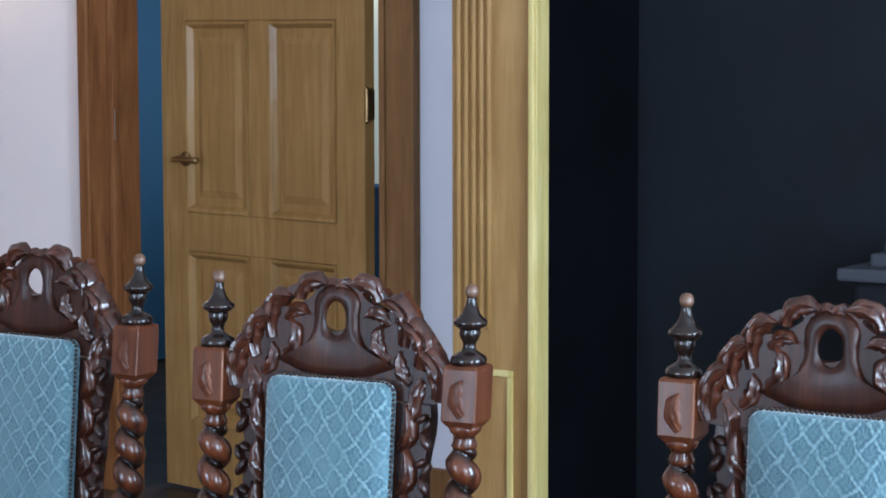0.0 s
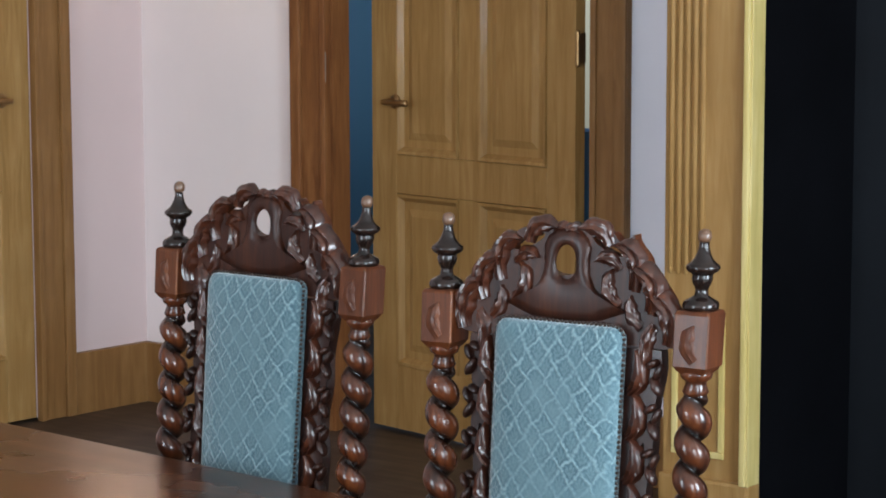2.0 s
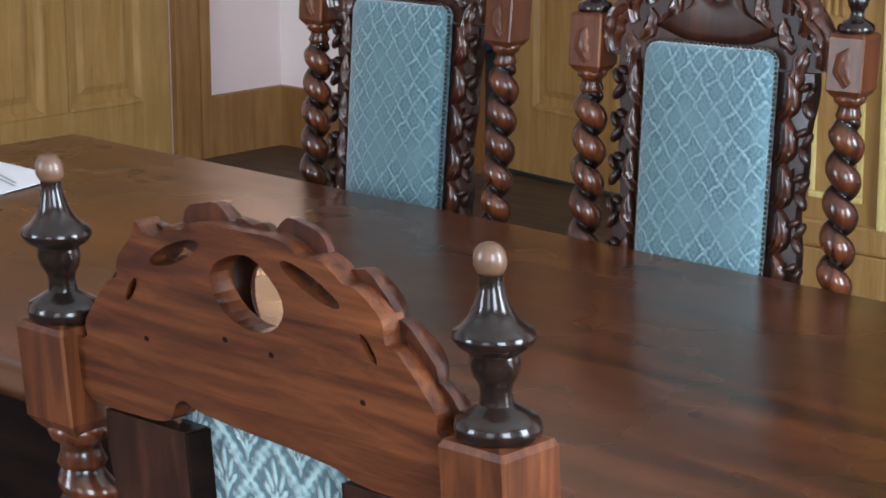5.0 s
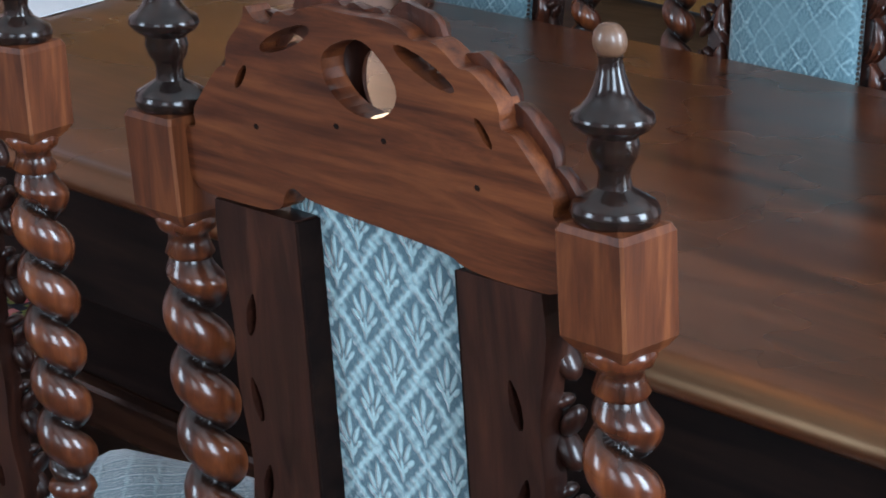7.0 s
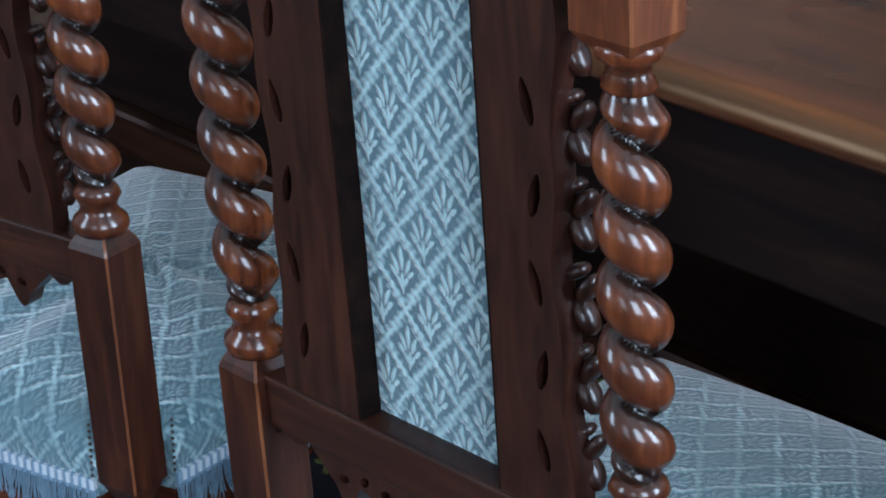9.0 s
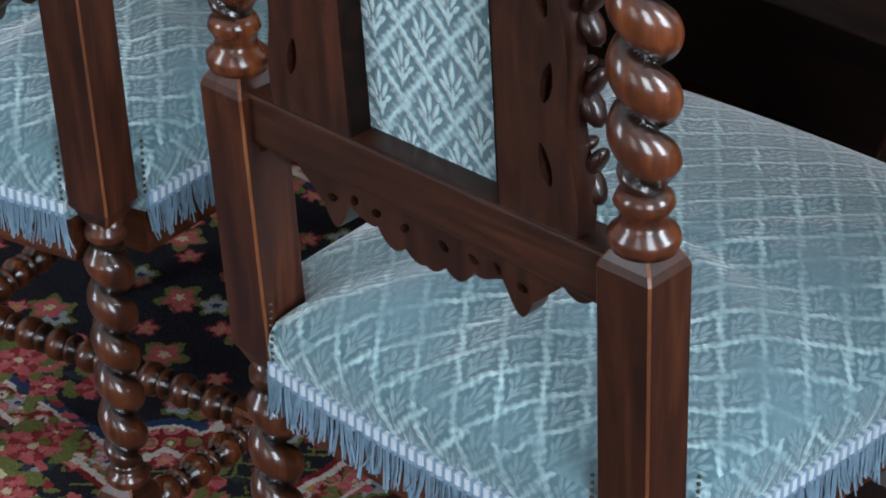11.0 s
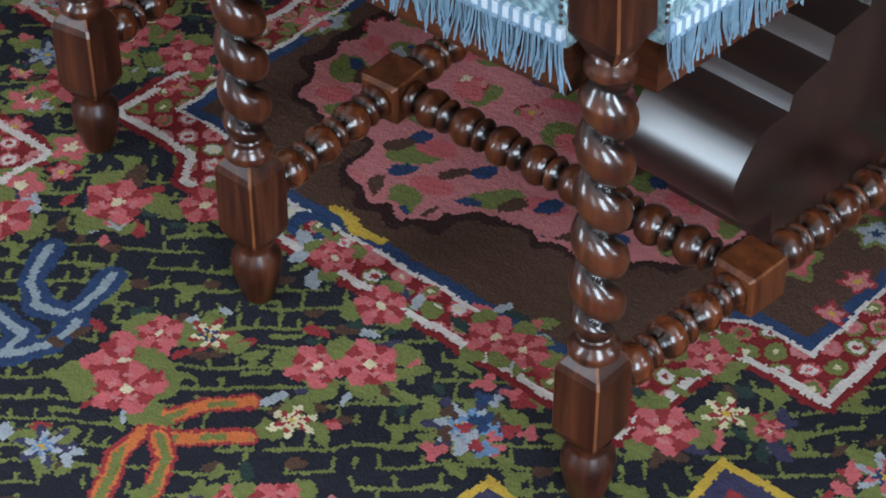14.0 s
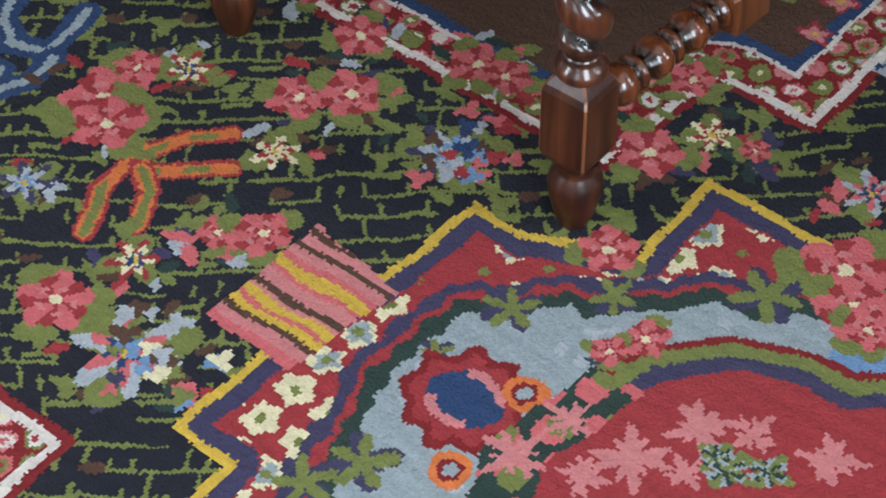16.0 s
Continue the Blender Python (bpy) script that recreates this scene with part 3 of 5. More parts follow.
def chair_back(chair):
    # top rail and crest: one pierced board
    right = [(0.160, 1.046), (0.162, 1.088), (0.147, 1.089), (0.150, 1.100), (0.141, 1.111), (0.130, 1.124), (0.120, 1.134), (0.112, 1.134), (0.113, 1.148), (0.103, 1.157), (0.092, 1.165),
             (0.083, 1.164), (0.076, 1.171), (0.062, 1.178), (0.050, 1.174), (0.042, 1.181), (0.026, 1.184), (0.010, 1.183)]
    left = [(-x, z) for x, z in right[::-1]]
    left[5:9] = [(-0.070, 1.166), (-0.084, 1.168), (-0.091, 1.178), (-0.093, 1.166)]
    out = right + left + [(-0.115, 1.046), (-0.074, 1.047), (-0.069, 1.062), (-0.060, 1.067), (-0.050, 1.060), (0.068, 1.053), (0.078, 1.046), (0.115, 1.044)]
    for _ in range(2):
        out = [(a[0] + (b[0] - a[0]) * k, a[1] + (b[1] - a[1]) * k) for a, b in zip(out, out[1:] + out[:1]) for k in (0.25, 0.75)]
    holes = [oval(0.004, 1.146, 0.031, 0.023, 24, -0.2, 0.4)]
    for s in (-1, 1):
        holes.append(oval(s * 0.057, 1.160, 0.025, 0.0058, 14, -s * 0.40))
        holes.append(oval(s * 0.100, 1.130, 0.010, 0.0030, 10, -s * 0.95))
    bm = bmesh.new()
    cut_board(bm, out, holes, -0.011, 0.007, 1)
    raise_crest(bm)
    lean(bm)
    crest = part("crest", bm, [WALNUT, CRESTBACK], chair, "pierced arched walnut crest, flat behind and carved in front")
    for s in (-1, 1):
        for p0, p1, p2, w, lift, ridges, curl in (
                ((0.158, 1.050), (0.172, 1.105), (0.122, 1.122), 0.019, 0.022, 3, 0.016),
                ((0.128, 1.092), (0.148, 1.150), (0.094, 1.158), 0.017, 0.024, 3, 0.018),
                ((0.102, 1.122), (0.116, 1.190), (0.066, 1.186), 0.015, 0.022, 3, 0.016),
                ((0.076, 1.098), (0.046, 1.122), (0.066, 1.152), 0.012, 0.020, 2, 0.010),
                ((0.074, 1.150), (0.060, 1.178), (0.040, 1.160), 0.010, 0.016, 2, 0.014),
                ((0.058, 1.182), (0.050, 1.222), (0.014, 1.206), 0.013, 0.018, 2, 0.012),
                ((0.020, 1.198), (0.004, 1.214), (-0.004, 1.196), 0.009, 0.014, 2, 0.008),
                ((0.116, 1.070), (0.086, 1.086), (0.100, 1.116), 0.012, 0.017, 2, 0.008),
                ((0.136, 1.074), (0.120, 1.060), (0.126, 1.010), 0.012, 0.020, 2, 0.010)):
            bm = bmesh.new()
            low = lambda p: (s * p[0] * (0.93 if p[0] > 0.09 else 1.0), min(p[1], 1.07) + max(p[1] - 1.07, 0) * 0.80)
            leaf(bm, low(p0), low(p1), low(p2), w * 0.88, 0.006, lift * 0.8, ridges, curl * 0.6)
            raise_crest(bm)
            lean(bm)
            part("carved_leaf", bm, CARVED, crest, smooth=75)
    bm = bmesh.new()
    half = [(0.0, 1.178), (0.014, 1.177), (0.027, 1.170), (0.033, 1.158), (0.031, 1.142), (0.032, 1.126), (0.040, 1.110), (0.058, 1.096), (0.088, 1.086), (0.050, 1.073), (0.0, 1.070)]
    rim = half + [(-x, z) for x, z in half[-2:0:-1]]
    eye = [(0.0150 * math.sin(2 * math.pi * i / 20), 1.139 + 0.0205 * math.cos(2 * math.pi * i / 20)) for i in range(20)]
    rings(bm, [[(a[0] + (b[0] - a[0]) * k, 0.009 + h, a[1] + (b[1] - a[1]) * k) for a, b in zip(eye, rim)] for k, h in ((0.0, 0.001), (0.03, 0.0045), (0.15, 0.0065), (0.45, 0.0070), (0.75, 0.0055), (0.93, 0.0035), (1.0, -0.003))], caps=False)
    raise_crest(bm)
    lean(bm)
    part("cartouche", bm, WALNUT, crest, smooth=70)
    # small plugged holes behind
    bm = bmesh.new()
    for x, z in ((-0.090, 1.100), (-0.018, 1.113), (0.021, 1.111), (0.093, 1.097)):
        bmesh.ops.create_icosphere(bm, subdivisions=2, radius=0.0032, matrix=Matrix.Translation((x, -0.0105, z)) @ Matrix.Diagonal((1.25, 0.2, 1, 1)))
    raise_crest(bm)
    lean(bm)
    tagged(part("peg_holes", bm, MATTDARK, crest, smooth=80), kind="stuff")
    # stiles beside the pad, scalloped outside, carved in front
    for s in (-1, 1):
        outer = []
        for i in range(29):
            z = 0.683 + (1.044 - 0.683) * i / 28
            outer.append((s * (0.133 + 0.0022 * math.sin(i * math.pi / 4) + 0.004 * math.cos(i * math.pi / 14)), z))
        edge = 0.073 if s > 0 else 0.063
        inner = [(s * edge, 1.044), (s * edge, 0.683)]
        ho = [oval(s * (0.113 + 0.003 * (k % 2)), 0.730 + 0.060 * k, 0.0048, 0.016, 10, s * 0.22 * (-1) ** k, 0.5) for k in range(5)]
        bm = bmesh.new()
        cut_board(bm, outer + inner, ho, -0.011, 0.008)
        lean(bm)
        stile = part("stile", bm, DARKWALNUT, chair, "pierced stile with scalloped edge")
        # thin black strip painted in for the shade on the stile's inner face
        bm = bmesh.new()
        block(bm, s * (edge - 0.001) - 0.0012, s * (edge - 0.001) + 0.0012, -0.0105, 0.0082, 0.684, 1.043, 0.0)
        lean(bm)
        part("rebate_shade", bm, MATTDARK, stile, "black strip standing for the shade on the inner face of the stile")
        for k in range(6):
            z = 0.700 + 0.057 * k
            bm = bmesh.new()
            leaf(bm, (s * 0.097, z), (s * 0.122, z + 0.02), (s * 0.106, z + 0.058), 0.012, 0.007, 0.018, 3, 0.010, 8, 7)
            lean(bm)
            part("carved_husk", bm, CARVED, stile, smooth=75)
            bm = bmesh.new()
            for dx, dz, rx, rz, tilt in ((0.134, 0.014, 0.0060, 0.014, -0.5), (0.137, 0.033, 0.0050, 0.012, 0.4), (0.128, 0.042, 0.0050, 0.009, 0.9)):
                bmesh.ops.create_icosphere(bm, subdivisions=2, radius=1.0, matrix=Matrix.Translation((s * dx, 0.011, z + dz)) @ Matrix.Rotation(s * tilt, 4, "Y") @ Matrix.Diagonal((rx, 0.010, rz, 1)))
            lean(bm)
            part("carved_tip", bm, DARKWALNUT, stile, smooth=80)
    # pad
    bm = bmesh.new()

    def padloop(k, y, cut):
        w, z0, z1, r = 0.090 * k, 0.876 - 0.194 * (1 - (1 - k) * 0.5), 0.876 + 0.194 * (1 - (1 - k) * 0.5), 0.016 * cut
        pts = []
        for cx, cz, a0 in ((w - r, z1 - r, 0), (-w + r, z1 - r, 90), (-w + r, z0 + r, 180), (w - r, z0 + r, 270)):
            pts += [(cx + r * math.cos(radians(a0 + a)), y, cz + r * math.sin(radians(a0 + a))) for a in (0, 22, 45, 67, 90)]
        res = []
        for j, (p, q) in enumerate(zip(pts, pts[1:] + pts[:1])):
            n = {4: 5, 9: 11, 14: 5, 19: 11}.get(j, 1)
            res += [(p[0] + (q[0] - p[0]) * i / n, y, p[2] + (q[2] - p[2]) * i / n) for i in range(n)]
        return res

    rings(bm, [padloop(0.86, 0.0085, 0.3), padloop(0.86, 0.0095, 0.3)] + [padloop(1.0, 0.0105, 1), padloop(1.0, 0.025, 1), padloop(0.97, 0.030, 1), padloop(0.88, 0.035, 1.2), padloop(0.6, 0.040, 1.5), padloop(0.2, 0.042, 1)])
    lean(bm)
    metric_uv(bm)
    for f in bm.faces:
        m = f.calc_center_median()
        f.material_index = 1 if m.y + (m.z - KNEE) * RAKE > 0.0100 else 0
    part("back_pad", bm, [VELVET, RUBVELVET], chair, "blue-green damask velvet back pad", smooth=60)
    bm = bmesh.new()
    lp = padloop(1.02, 0.021, 1)
    for p, q in zip(lp, lp[1:] + lp[:1]):
        n = max(1, round(math.hypot(p[0] - q[0], p[2] - q[2]) / 0.0065))
        for i in range(n):
            bmesh.ops.create_icosphere(bm, subdivisions=1, radius=0.0027, matrix=Matrix.Translation((p[0] + (q[0] - p[0]) * i / n, 0.021, p[2] + (q[2] - p[2]) * i / n)))
    lean(bm)
    tagged(part("nail_trim", bm, NAIL, chair, smooth=80), kind="stuff")
    bm = bmesh.new()
    for i in range(13):
        x = -0.080 + 0.160 * i / 12
        bmesh.ops.create_icosphere(bm, subdivisions=2, radius=1.0, matrix=Matrix.Translation((x, 0.027, 1.0625 - 0.6 * max(0, abs(x) - 0.068))) @ Matrix.Rotation(0.5 * (-1) ** i, 4, "Y") @ Matrix.Diagonal((0.0040, 0.0032, 0.0062, 1)))
    lean(bm)
    tagged(part("pad_gimp", bm, BRAIDWHITE, chair, "pale scalloped gimp along the pad's top", smooth=80), kind="stuff")
    # bottom rail with a scalloped carved apron
    bm = bmesh.new()
    block(bm, -0.165, 0.165, -0.013, 0.018, 0.642, 0.684, 0.003)
    lean(bm)
    rail = part("bottom_rail", bm, DARKWALNUT_X, chair)
    top = [(0.160, 0.655), (-0.160, 0.655)]
    low = []
    for i in range(201):
        x = -0.160 + 0.32 * i / 200
        u = abs(x)
        z = 0.642 - 0.034 * math.exp(-((u - 0.088) / 0.017) ** 2) - 0.032 * math.exp(-(u / 0.062) ** 4)
        z -= 0.008 * abs(math.sin(u * 120 + 0.9)) ** 0.8
        low.append((x, z))
    bm = bmesh.new()
    cut_board(bm, top + low, [oval(s * x, z, 0.0055, 0.0036, 8, -s * k) for s in (-1, 1) for x, z, k in ((0.045, 0.628, 0.5), (0.066, 0.630, 0.9), (0.088, 0.624, 0.3), (0.018, 0.627, 0.7))], -0.009, 0.008)
    lean(bm)
    part("apron", bm, DARKWALNUT, rail, "scalloped pierced apron")


def bobbin(bm, length, m, seg=16):
    """A bobbin-turned bar along z: fat balls between thin discs, with collars at the ends."""
    n = max(1, round((length - 0.024) / 0.040))
    p = (length - 0.024) / n
    prof = [(0.0, 0.0115), (0.003, 0.0165), (0.008, 0.0165), (0.012, 0.0100)]
    for k in range(n):
        z = 0.012 + k * p
        prof += [(z + p * a, r) for a, r in ((0.06, 0.0115), (0.14, 0.0152), (0.26, 0.0178), (0.38, 0.0186), (0.50, 0.0176), (0.60, 0.0148), (0.66, 0.0108), (0.70, 0.0108), (0.74, 0.0150), (0.81, 0.0166), (0.88, 0.0150), (0.93, 0.0105), (0.99, 0.0102))]
    prof += [(length - 0.010, 0.0115), (length - 0.007, 0.0165), (length - 0.002, 0.0165), (length, 0.0115)]
    lathe(bm, prof, m, seg)


def stretchers(chair):
    z = 0.112
    fx, fy = 0.210, 0.440
    for s in (-1, 1):
        a, b = Vector((s * W2, 0.020, z)), Vector((s * fx, fy - 0.020, z))
        d = (b - a)
        mid = a + d * 0.43
        m = Matrix.Translation(a) @ d.to_track_quat("Z", "Y").to_matrix().to_4x4()
        half = d.length * 0.43 - 0.022
        for st, ln in ((0.0, half), (half + 0.044, d.length - half - 0.044)):
            mm = m @ Matrix.Translation((0, 0, st))
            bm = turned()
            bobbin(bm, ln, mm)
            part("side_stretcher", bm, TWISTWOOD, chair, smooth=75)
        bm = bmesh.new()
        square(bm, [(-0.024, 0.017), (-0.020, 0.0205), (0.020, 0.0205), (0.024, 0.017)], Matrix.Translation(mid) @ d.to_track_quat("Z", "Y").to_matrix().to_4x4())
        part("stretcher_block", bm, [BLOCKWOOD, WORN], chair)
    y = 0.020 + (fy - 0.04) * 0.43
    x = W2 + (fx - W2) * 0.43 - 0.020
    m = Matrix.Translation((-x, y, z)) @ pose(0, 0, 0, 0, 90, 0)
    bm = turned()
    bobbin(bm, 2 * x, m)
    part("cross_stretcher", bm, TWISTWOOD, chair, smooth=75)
    for s in (-1, 1):
        bm = bmesh.new()
        block(bm, s * fx - 0.022, s * fx + 0.022, fy - 0.022, fy + 0.022, 0.37, 0.436, 0.004)
        part("corner_block", bm, WALNUT, chair)
        lower_leg(chair, s * fx, fy, 0.375, "front_leg")


def dining_chair(m, label, group):
    ch = empty("dining_chair", label, "chair", group)
    for s in (-1, 1):
        back_post(ch, s * W2)
    seat(ch)
    chair_back(ch)
    stretchers(ch)
    ch.matrix_basis = m
    return ch


# ---------------------------------------------------------------- the room
X0, X1, Y0, Y1, ZC = -5.20, 3.20, -3.60, 4.64, 3.40


def wall(name, boxes, material):
    bm = bmesh.new()
    for b in boxes:
        block(bm, *b)
    return tagged(part(name, bm, material), kind="structure")


DX0, DX1, DZ = -4.285, -3.20, 2.25     # opening of the room door
wall("wall_north", [(X0 - 0.15, DX0, Y1, Y1 + 0.08, 0, ZC), (-2.50, X1, Y1, Y1 + 0.08, 0, ZC), (DX0, DX1, Y1, Y1 + 0.08, DZ, ZC)], WHITEWALL)
wall("wall_pier", [(DX1, -2.50, Y1, Y1 + 0.08, 0, ZC)], PIERWALL)
# last box: unseen backing behind door_2 that stops sky light leaking in
wall("wall_west", [(X0 - 0.15, X0, 4.12, Y1, 0, ZC), (X0 - 0.15, X0, Y0, 3.13, 0, ZC), (X0 - 0.15, X0, 3.13, 4.12, 2.2, ZC), (X0 - 0.30, X0 - 0.155, 3.0, 4.3, 0, ZC)], PINKWALL)
WINS = [(-2.4, -1.1), (0.7, 2.0)]
bx = [(X1, X1 + 0.3, Y0, Y1, 0, 0.65), (X1, X1 + 0.3, Y0, Y1, 2.85, ZC), (X1, X1 + 0.3, Y0, -2.4, 0.65, 2.85), (X1, X1 + 0.3, -1.1, 0.7, 0.65, 2.85), (X1, X1 + 0.3, 2.0, Y1, 0.65, 2.85)]
wall("wall_east", bx, PINKWALL)
SWINS = [(-2.75, -1.45), (0.65, 1.95)]
bx = [(X0, X1, Y0 - 0.3, Y0, 0, 0.65), (X0, X1, Y0 - 0.3, Y0, 2.85, ZC), (X0, -2.75, Y0 - 0.3, Y0, 0.65, 2.85), (-1.45, 0.65, Y0 - 0.3, Y0, 0.65, 2.85), (1.95, X1, Y0 - 0.3, Y0, 0.65, 2.85)]
wall("wall_south", bx, PINKWALL)
wall("ceiling", [(X0 - 0.30, X1 + 0.3, Y0 - 0.3, Y1 + 0.08, ZC, ZC + 0.15)], CEILING)
wall("floor", [(X0 - 0.30, X1 + 0.3, Y0 - 0.3, Y1 + 0.08, -0.12, -0.012)], FLOORWOOD)


def window(name, m, w):
    """A sash window: frame and glazing bars at the outer face, panes behind."""
    wn = tagged(new(name), "white painted sash window with glass panes", "window", kind="structure")
    bm = bmesh.new()
    for b in ((-w / 2, w / 2, 0, 0.06, 0.65, 0.72), (-w / 2, w / 2, 0, 0.06, 2.78, 2.85), (-w / 2, -w / 2 + 0.07, 0, 0.06, 0.72, 2.78), (w / 2 - 0.07, w / 2, 0, 0.06, 0.72, 2.78)):
        block(bm, *b, bev=0.006)
    part("window_frame", bm, GARDEN, wn)
    bm = bmesh.new()
    block(bm, -0.02, 0.02, 0.01, 0.05, 0.72, 2.78)
    for z in (1.4, 2.1):
        block(bm, -w / 2 + 0.07, -0.02, 0.012, 0.048, z - 0.02, z + 0.02)
        block(bm, 0.02, w / 2 - 0.07, 0.012, 0.048, z - 0.02, z + 0.02)
    part("glazing_bars", bm, GARDEN, wn)
    wn.matrix_basis = m


for i, (a, b) in enumerate(WINS):
    window("window_%d" % (i + 1), pose(X1 + 0.2, (a + b) / 2, 0, 0, 0, -90), b - a)
for i, (a, b) in enumerate(SWINS):
    window("window_%d" % (i + 3), pose((a + b) / 2, Y0 - 0.2, 0, 0, 0, 180), b - a)

# skirting on the west and north walls
wall("baseboard", [(X0, X0 + 0.025, 4.278, Y1, -0.012, 0.205), (X0 + 0.025, DX0 - 0.21, Y1 - 0.025, Y1, -0.012, 0.205), (DX1 + 0.16, -2.54, Y1 - 0.025, Y1, -0.012, 0.205)], CASING)


def door_casing(name, x0, x1, z1, w, material, m, other=None, w2=None):
    """A moulded casing round an opening, lying in the xz plane towards -y."""
    cs = tagged(new(name), "moulded wooden door casing", "door casing", kind="structure")
    for s, x in ((-1, x0), (1, x1)):
        bm = bmesh.new()
        a, b = (x - w, x) if s < 0 else (x, x + (w2 or w))
        block(bm, a, b, -0.022, 0.0, -0.012, z1 + w, 0.003)
        e = a if s < 0 else b - 0.045
        block(bm, e, e + 0.045, -0.036, -0.020, -0.012, z1 + w, 0.006)
        f = x - 0.022 if s < 0 else x
        block(bm, f, f + 0.022, -0.030, -0.020, -0.012, z1, 0.004)
        part("casing_side", bm, other if other and s > 0 else material, cs)
    bm = bmesh.new()
    block(bm, x0, x1, -0.022, 0.0, z1, z1 + w, 0.003)
    block(bm, x0, x1, -0.036, -0.020, z1 + w - 0.045, z1 + w, 0.006)
    part("casing_head", bm, material, cs)
    cs.matrix_basis = m
    return cs


def panel_door(name, w, h, m, label):
    """A six-panelled leaf: local x from the hinge to the lock edge, front towards -y."""
    dr = tagged(new(name), label, "door", kind="structure")
    t = 0.042
    st, mu = 0.125, 0.095
    zs = [(0.22, 0.80), (0.93, 1.56), (1.66, h - 0.13)]
    bm = bmesh.new()
    block(bm, 0, st, -t, 0, 0, h, 0.003)
    block(bm, w - st, w, -t, 0, 0, h, 0.003)
    rails = [0] + [z for p in zs for z in p] + [h]
    for z0, z1 in zip(rails[::2], rails[1::2]):
        block(bm, st, w - st, -t + 0.0005, 0, z0, z1, 0.003)
    for z0, z1 in zs:
        block(bm, w / 2 - mu / 2, w / 2 + mu / 2, -t + 0.0005, 0, z0, z1, 0.003)
    part("leaf_frame", bm, DOORWOOD, dr)
    for z0, z1 in zs:
        for a, b in ((st, w / 2 - mu / 2), (w / 2 + mu / 2, w - st)):
            bm = bmesh.new()
            lp = []
            for ins, y in ((0, -t + 0.012), (0.002, -t - 0.006), (0.012, -t - 0.004), (0.026, -t + 0.014), (0.05, -t + 0.014), (0.075, -t + 0.006)):
                lp.append([(a + ins, y, z0 + ins), (b - ins, y, z0 + ins), (b - ins, y, z1 - ins), (a + ins, y, z1 - ins)])
            lp.append([(a + 0.075, -0.01, z0 + 0.075), (b - 0.075, -0.01, z0 + 0.075), (b - 0.075, -0.01, z1 - 0.075), (a + 0.075, -0.01, z1 - 0.075)][::1])
            rings(bm, lp[:-1], caps=False)
            vs = [bm.verts.new(p) for p in lp[-2]]
            bm.faces.new(vs)
            part("door_panel", bm, DOORWOOD, dr)
    bm = bmesh.new()
    lathe(bm, [(0, 0.026), (0.006, 0.025), (0.010, 0.016), (0.012, 0.012)], Matrix.Translation((w - 0.125, -t, 1.105)) @ pose(0, 0, 0, 90, 0, 0), 16)
    hd = part("door_handle", bm, BRASS, dr, "aged brass lever handle")
    bm = bmesh.new()
    lathe(bm, [(0, 0.014), (0.01, 0.012), (0.05, 0.009), (0.055, 0.011)], Matrix.Translation((w - 0.125, -t - 0.004, 1.105)) @ pose(0, 0, 0, 90, 0, 0), 12)
    lathe(bm, [(0, 0.010), (0.03, 0.0085), (0.08, 0.009), (0.115, 0.012), (0.122, 0.006)], Matrix.Translation((w - 0.120, -t - 0.052, 1.105)) @ pose(0, 0, 0, 0, -90, 0), 12)
    part("lever", bm, BRASS, hd, smooth=60)
    if name == "door_1":
        bm = bmesh.new()
        block(bm, w, w + 0.003, -t + 0.008, -0.008, 1.03, 1.22, 0.001)
        part("lock_plate", bm, STEEL, dr)
    for z in (0.3, 1.30, 1.95):
        bm = bmesh.new()
        lathe(bm, [(-0.055, 0.004), (-0.05, 0.008), (0.05, 0.008), (0.055, 0.004)], Matrix.Translation((-0.012, -t - 0.002, z)), 10)
        block(bm, -0.006, 0.0, -t - 0.002, -0.005, z - 0.045, z + 0.045)
        part("hinge", bm, BRASS, dr)
    dr.matrix_basis = m
    return dr


door_casing("door_casing_1", DX0, DX1, DZ, 0.155, JAMBWOOD, pose(0, Y1, 0), CASING, 0.135)
wall("door_lining", [(DX0 - 0.001, DX0 + 0.012, Y1 - 0.001, Y1 + 0.081, -0.012, DZ), (DX1 - 0.015, DX1 + 0.001, Y1 - 0.001, Y1 + 0.081, -0.012, DZ)], JAMBWOOD)
panel_door("door_1", 0.972, 2.22, Matrix.Translation((DX1 - 0.058, Y1 + 0.03, 0)) @ pose(0, 0, 0, 0, 0, 180 - 9) @ Matrix.Diagonal((1, -1, 1, 1)), "ochre wood-grained panelled door standing slightly ajar")
door_casing("door_casing_2", 3.13, 4.12, 2.2, 0.155, CASING, pose(X0, 0, 0, 0, 0, 90))
panel_door("door_2", 0.985, 2.19, pose(X0 - 0.043, 3.133, 0, 0, 0, 90), "ochre wood-grained panelled door, closed")

bm = bmesh.new()
block(bm, DX0 - 0.004, DX0 + 0.002, Y1 - 0.026, Y1 - 0.0225, 1.17, 1.27, 0.001)
tagged(part("strike_plate", bm, STEEL), "dark steel strike plate on the door jamb", kind="structure")


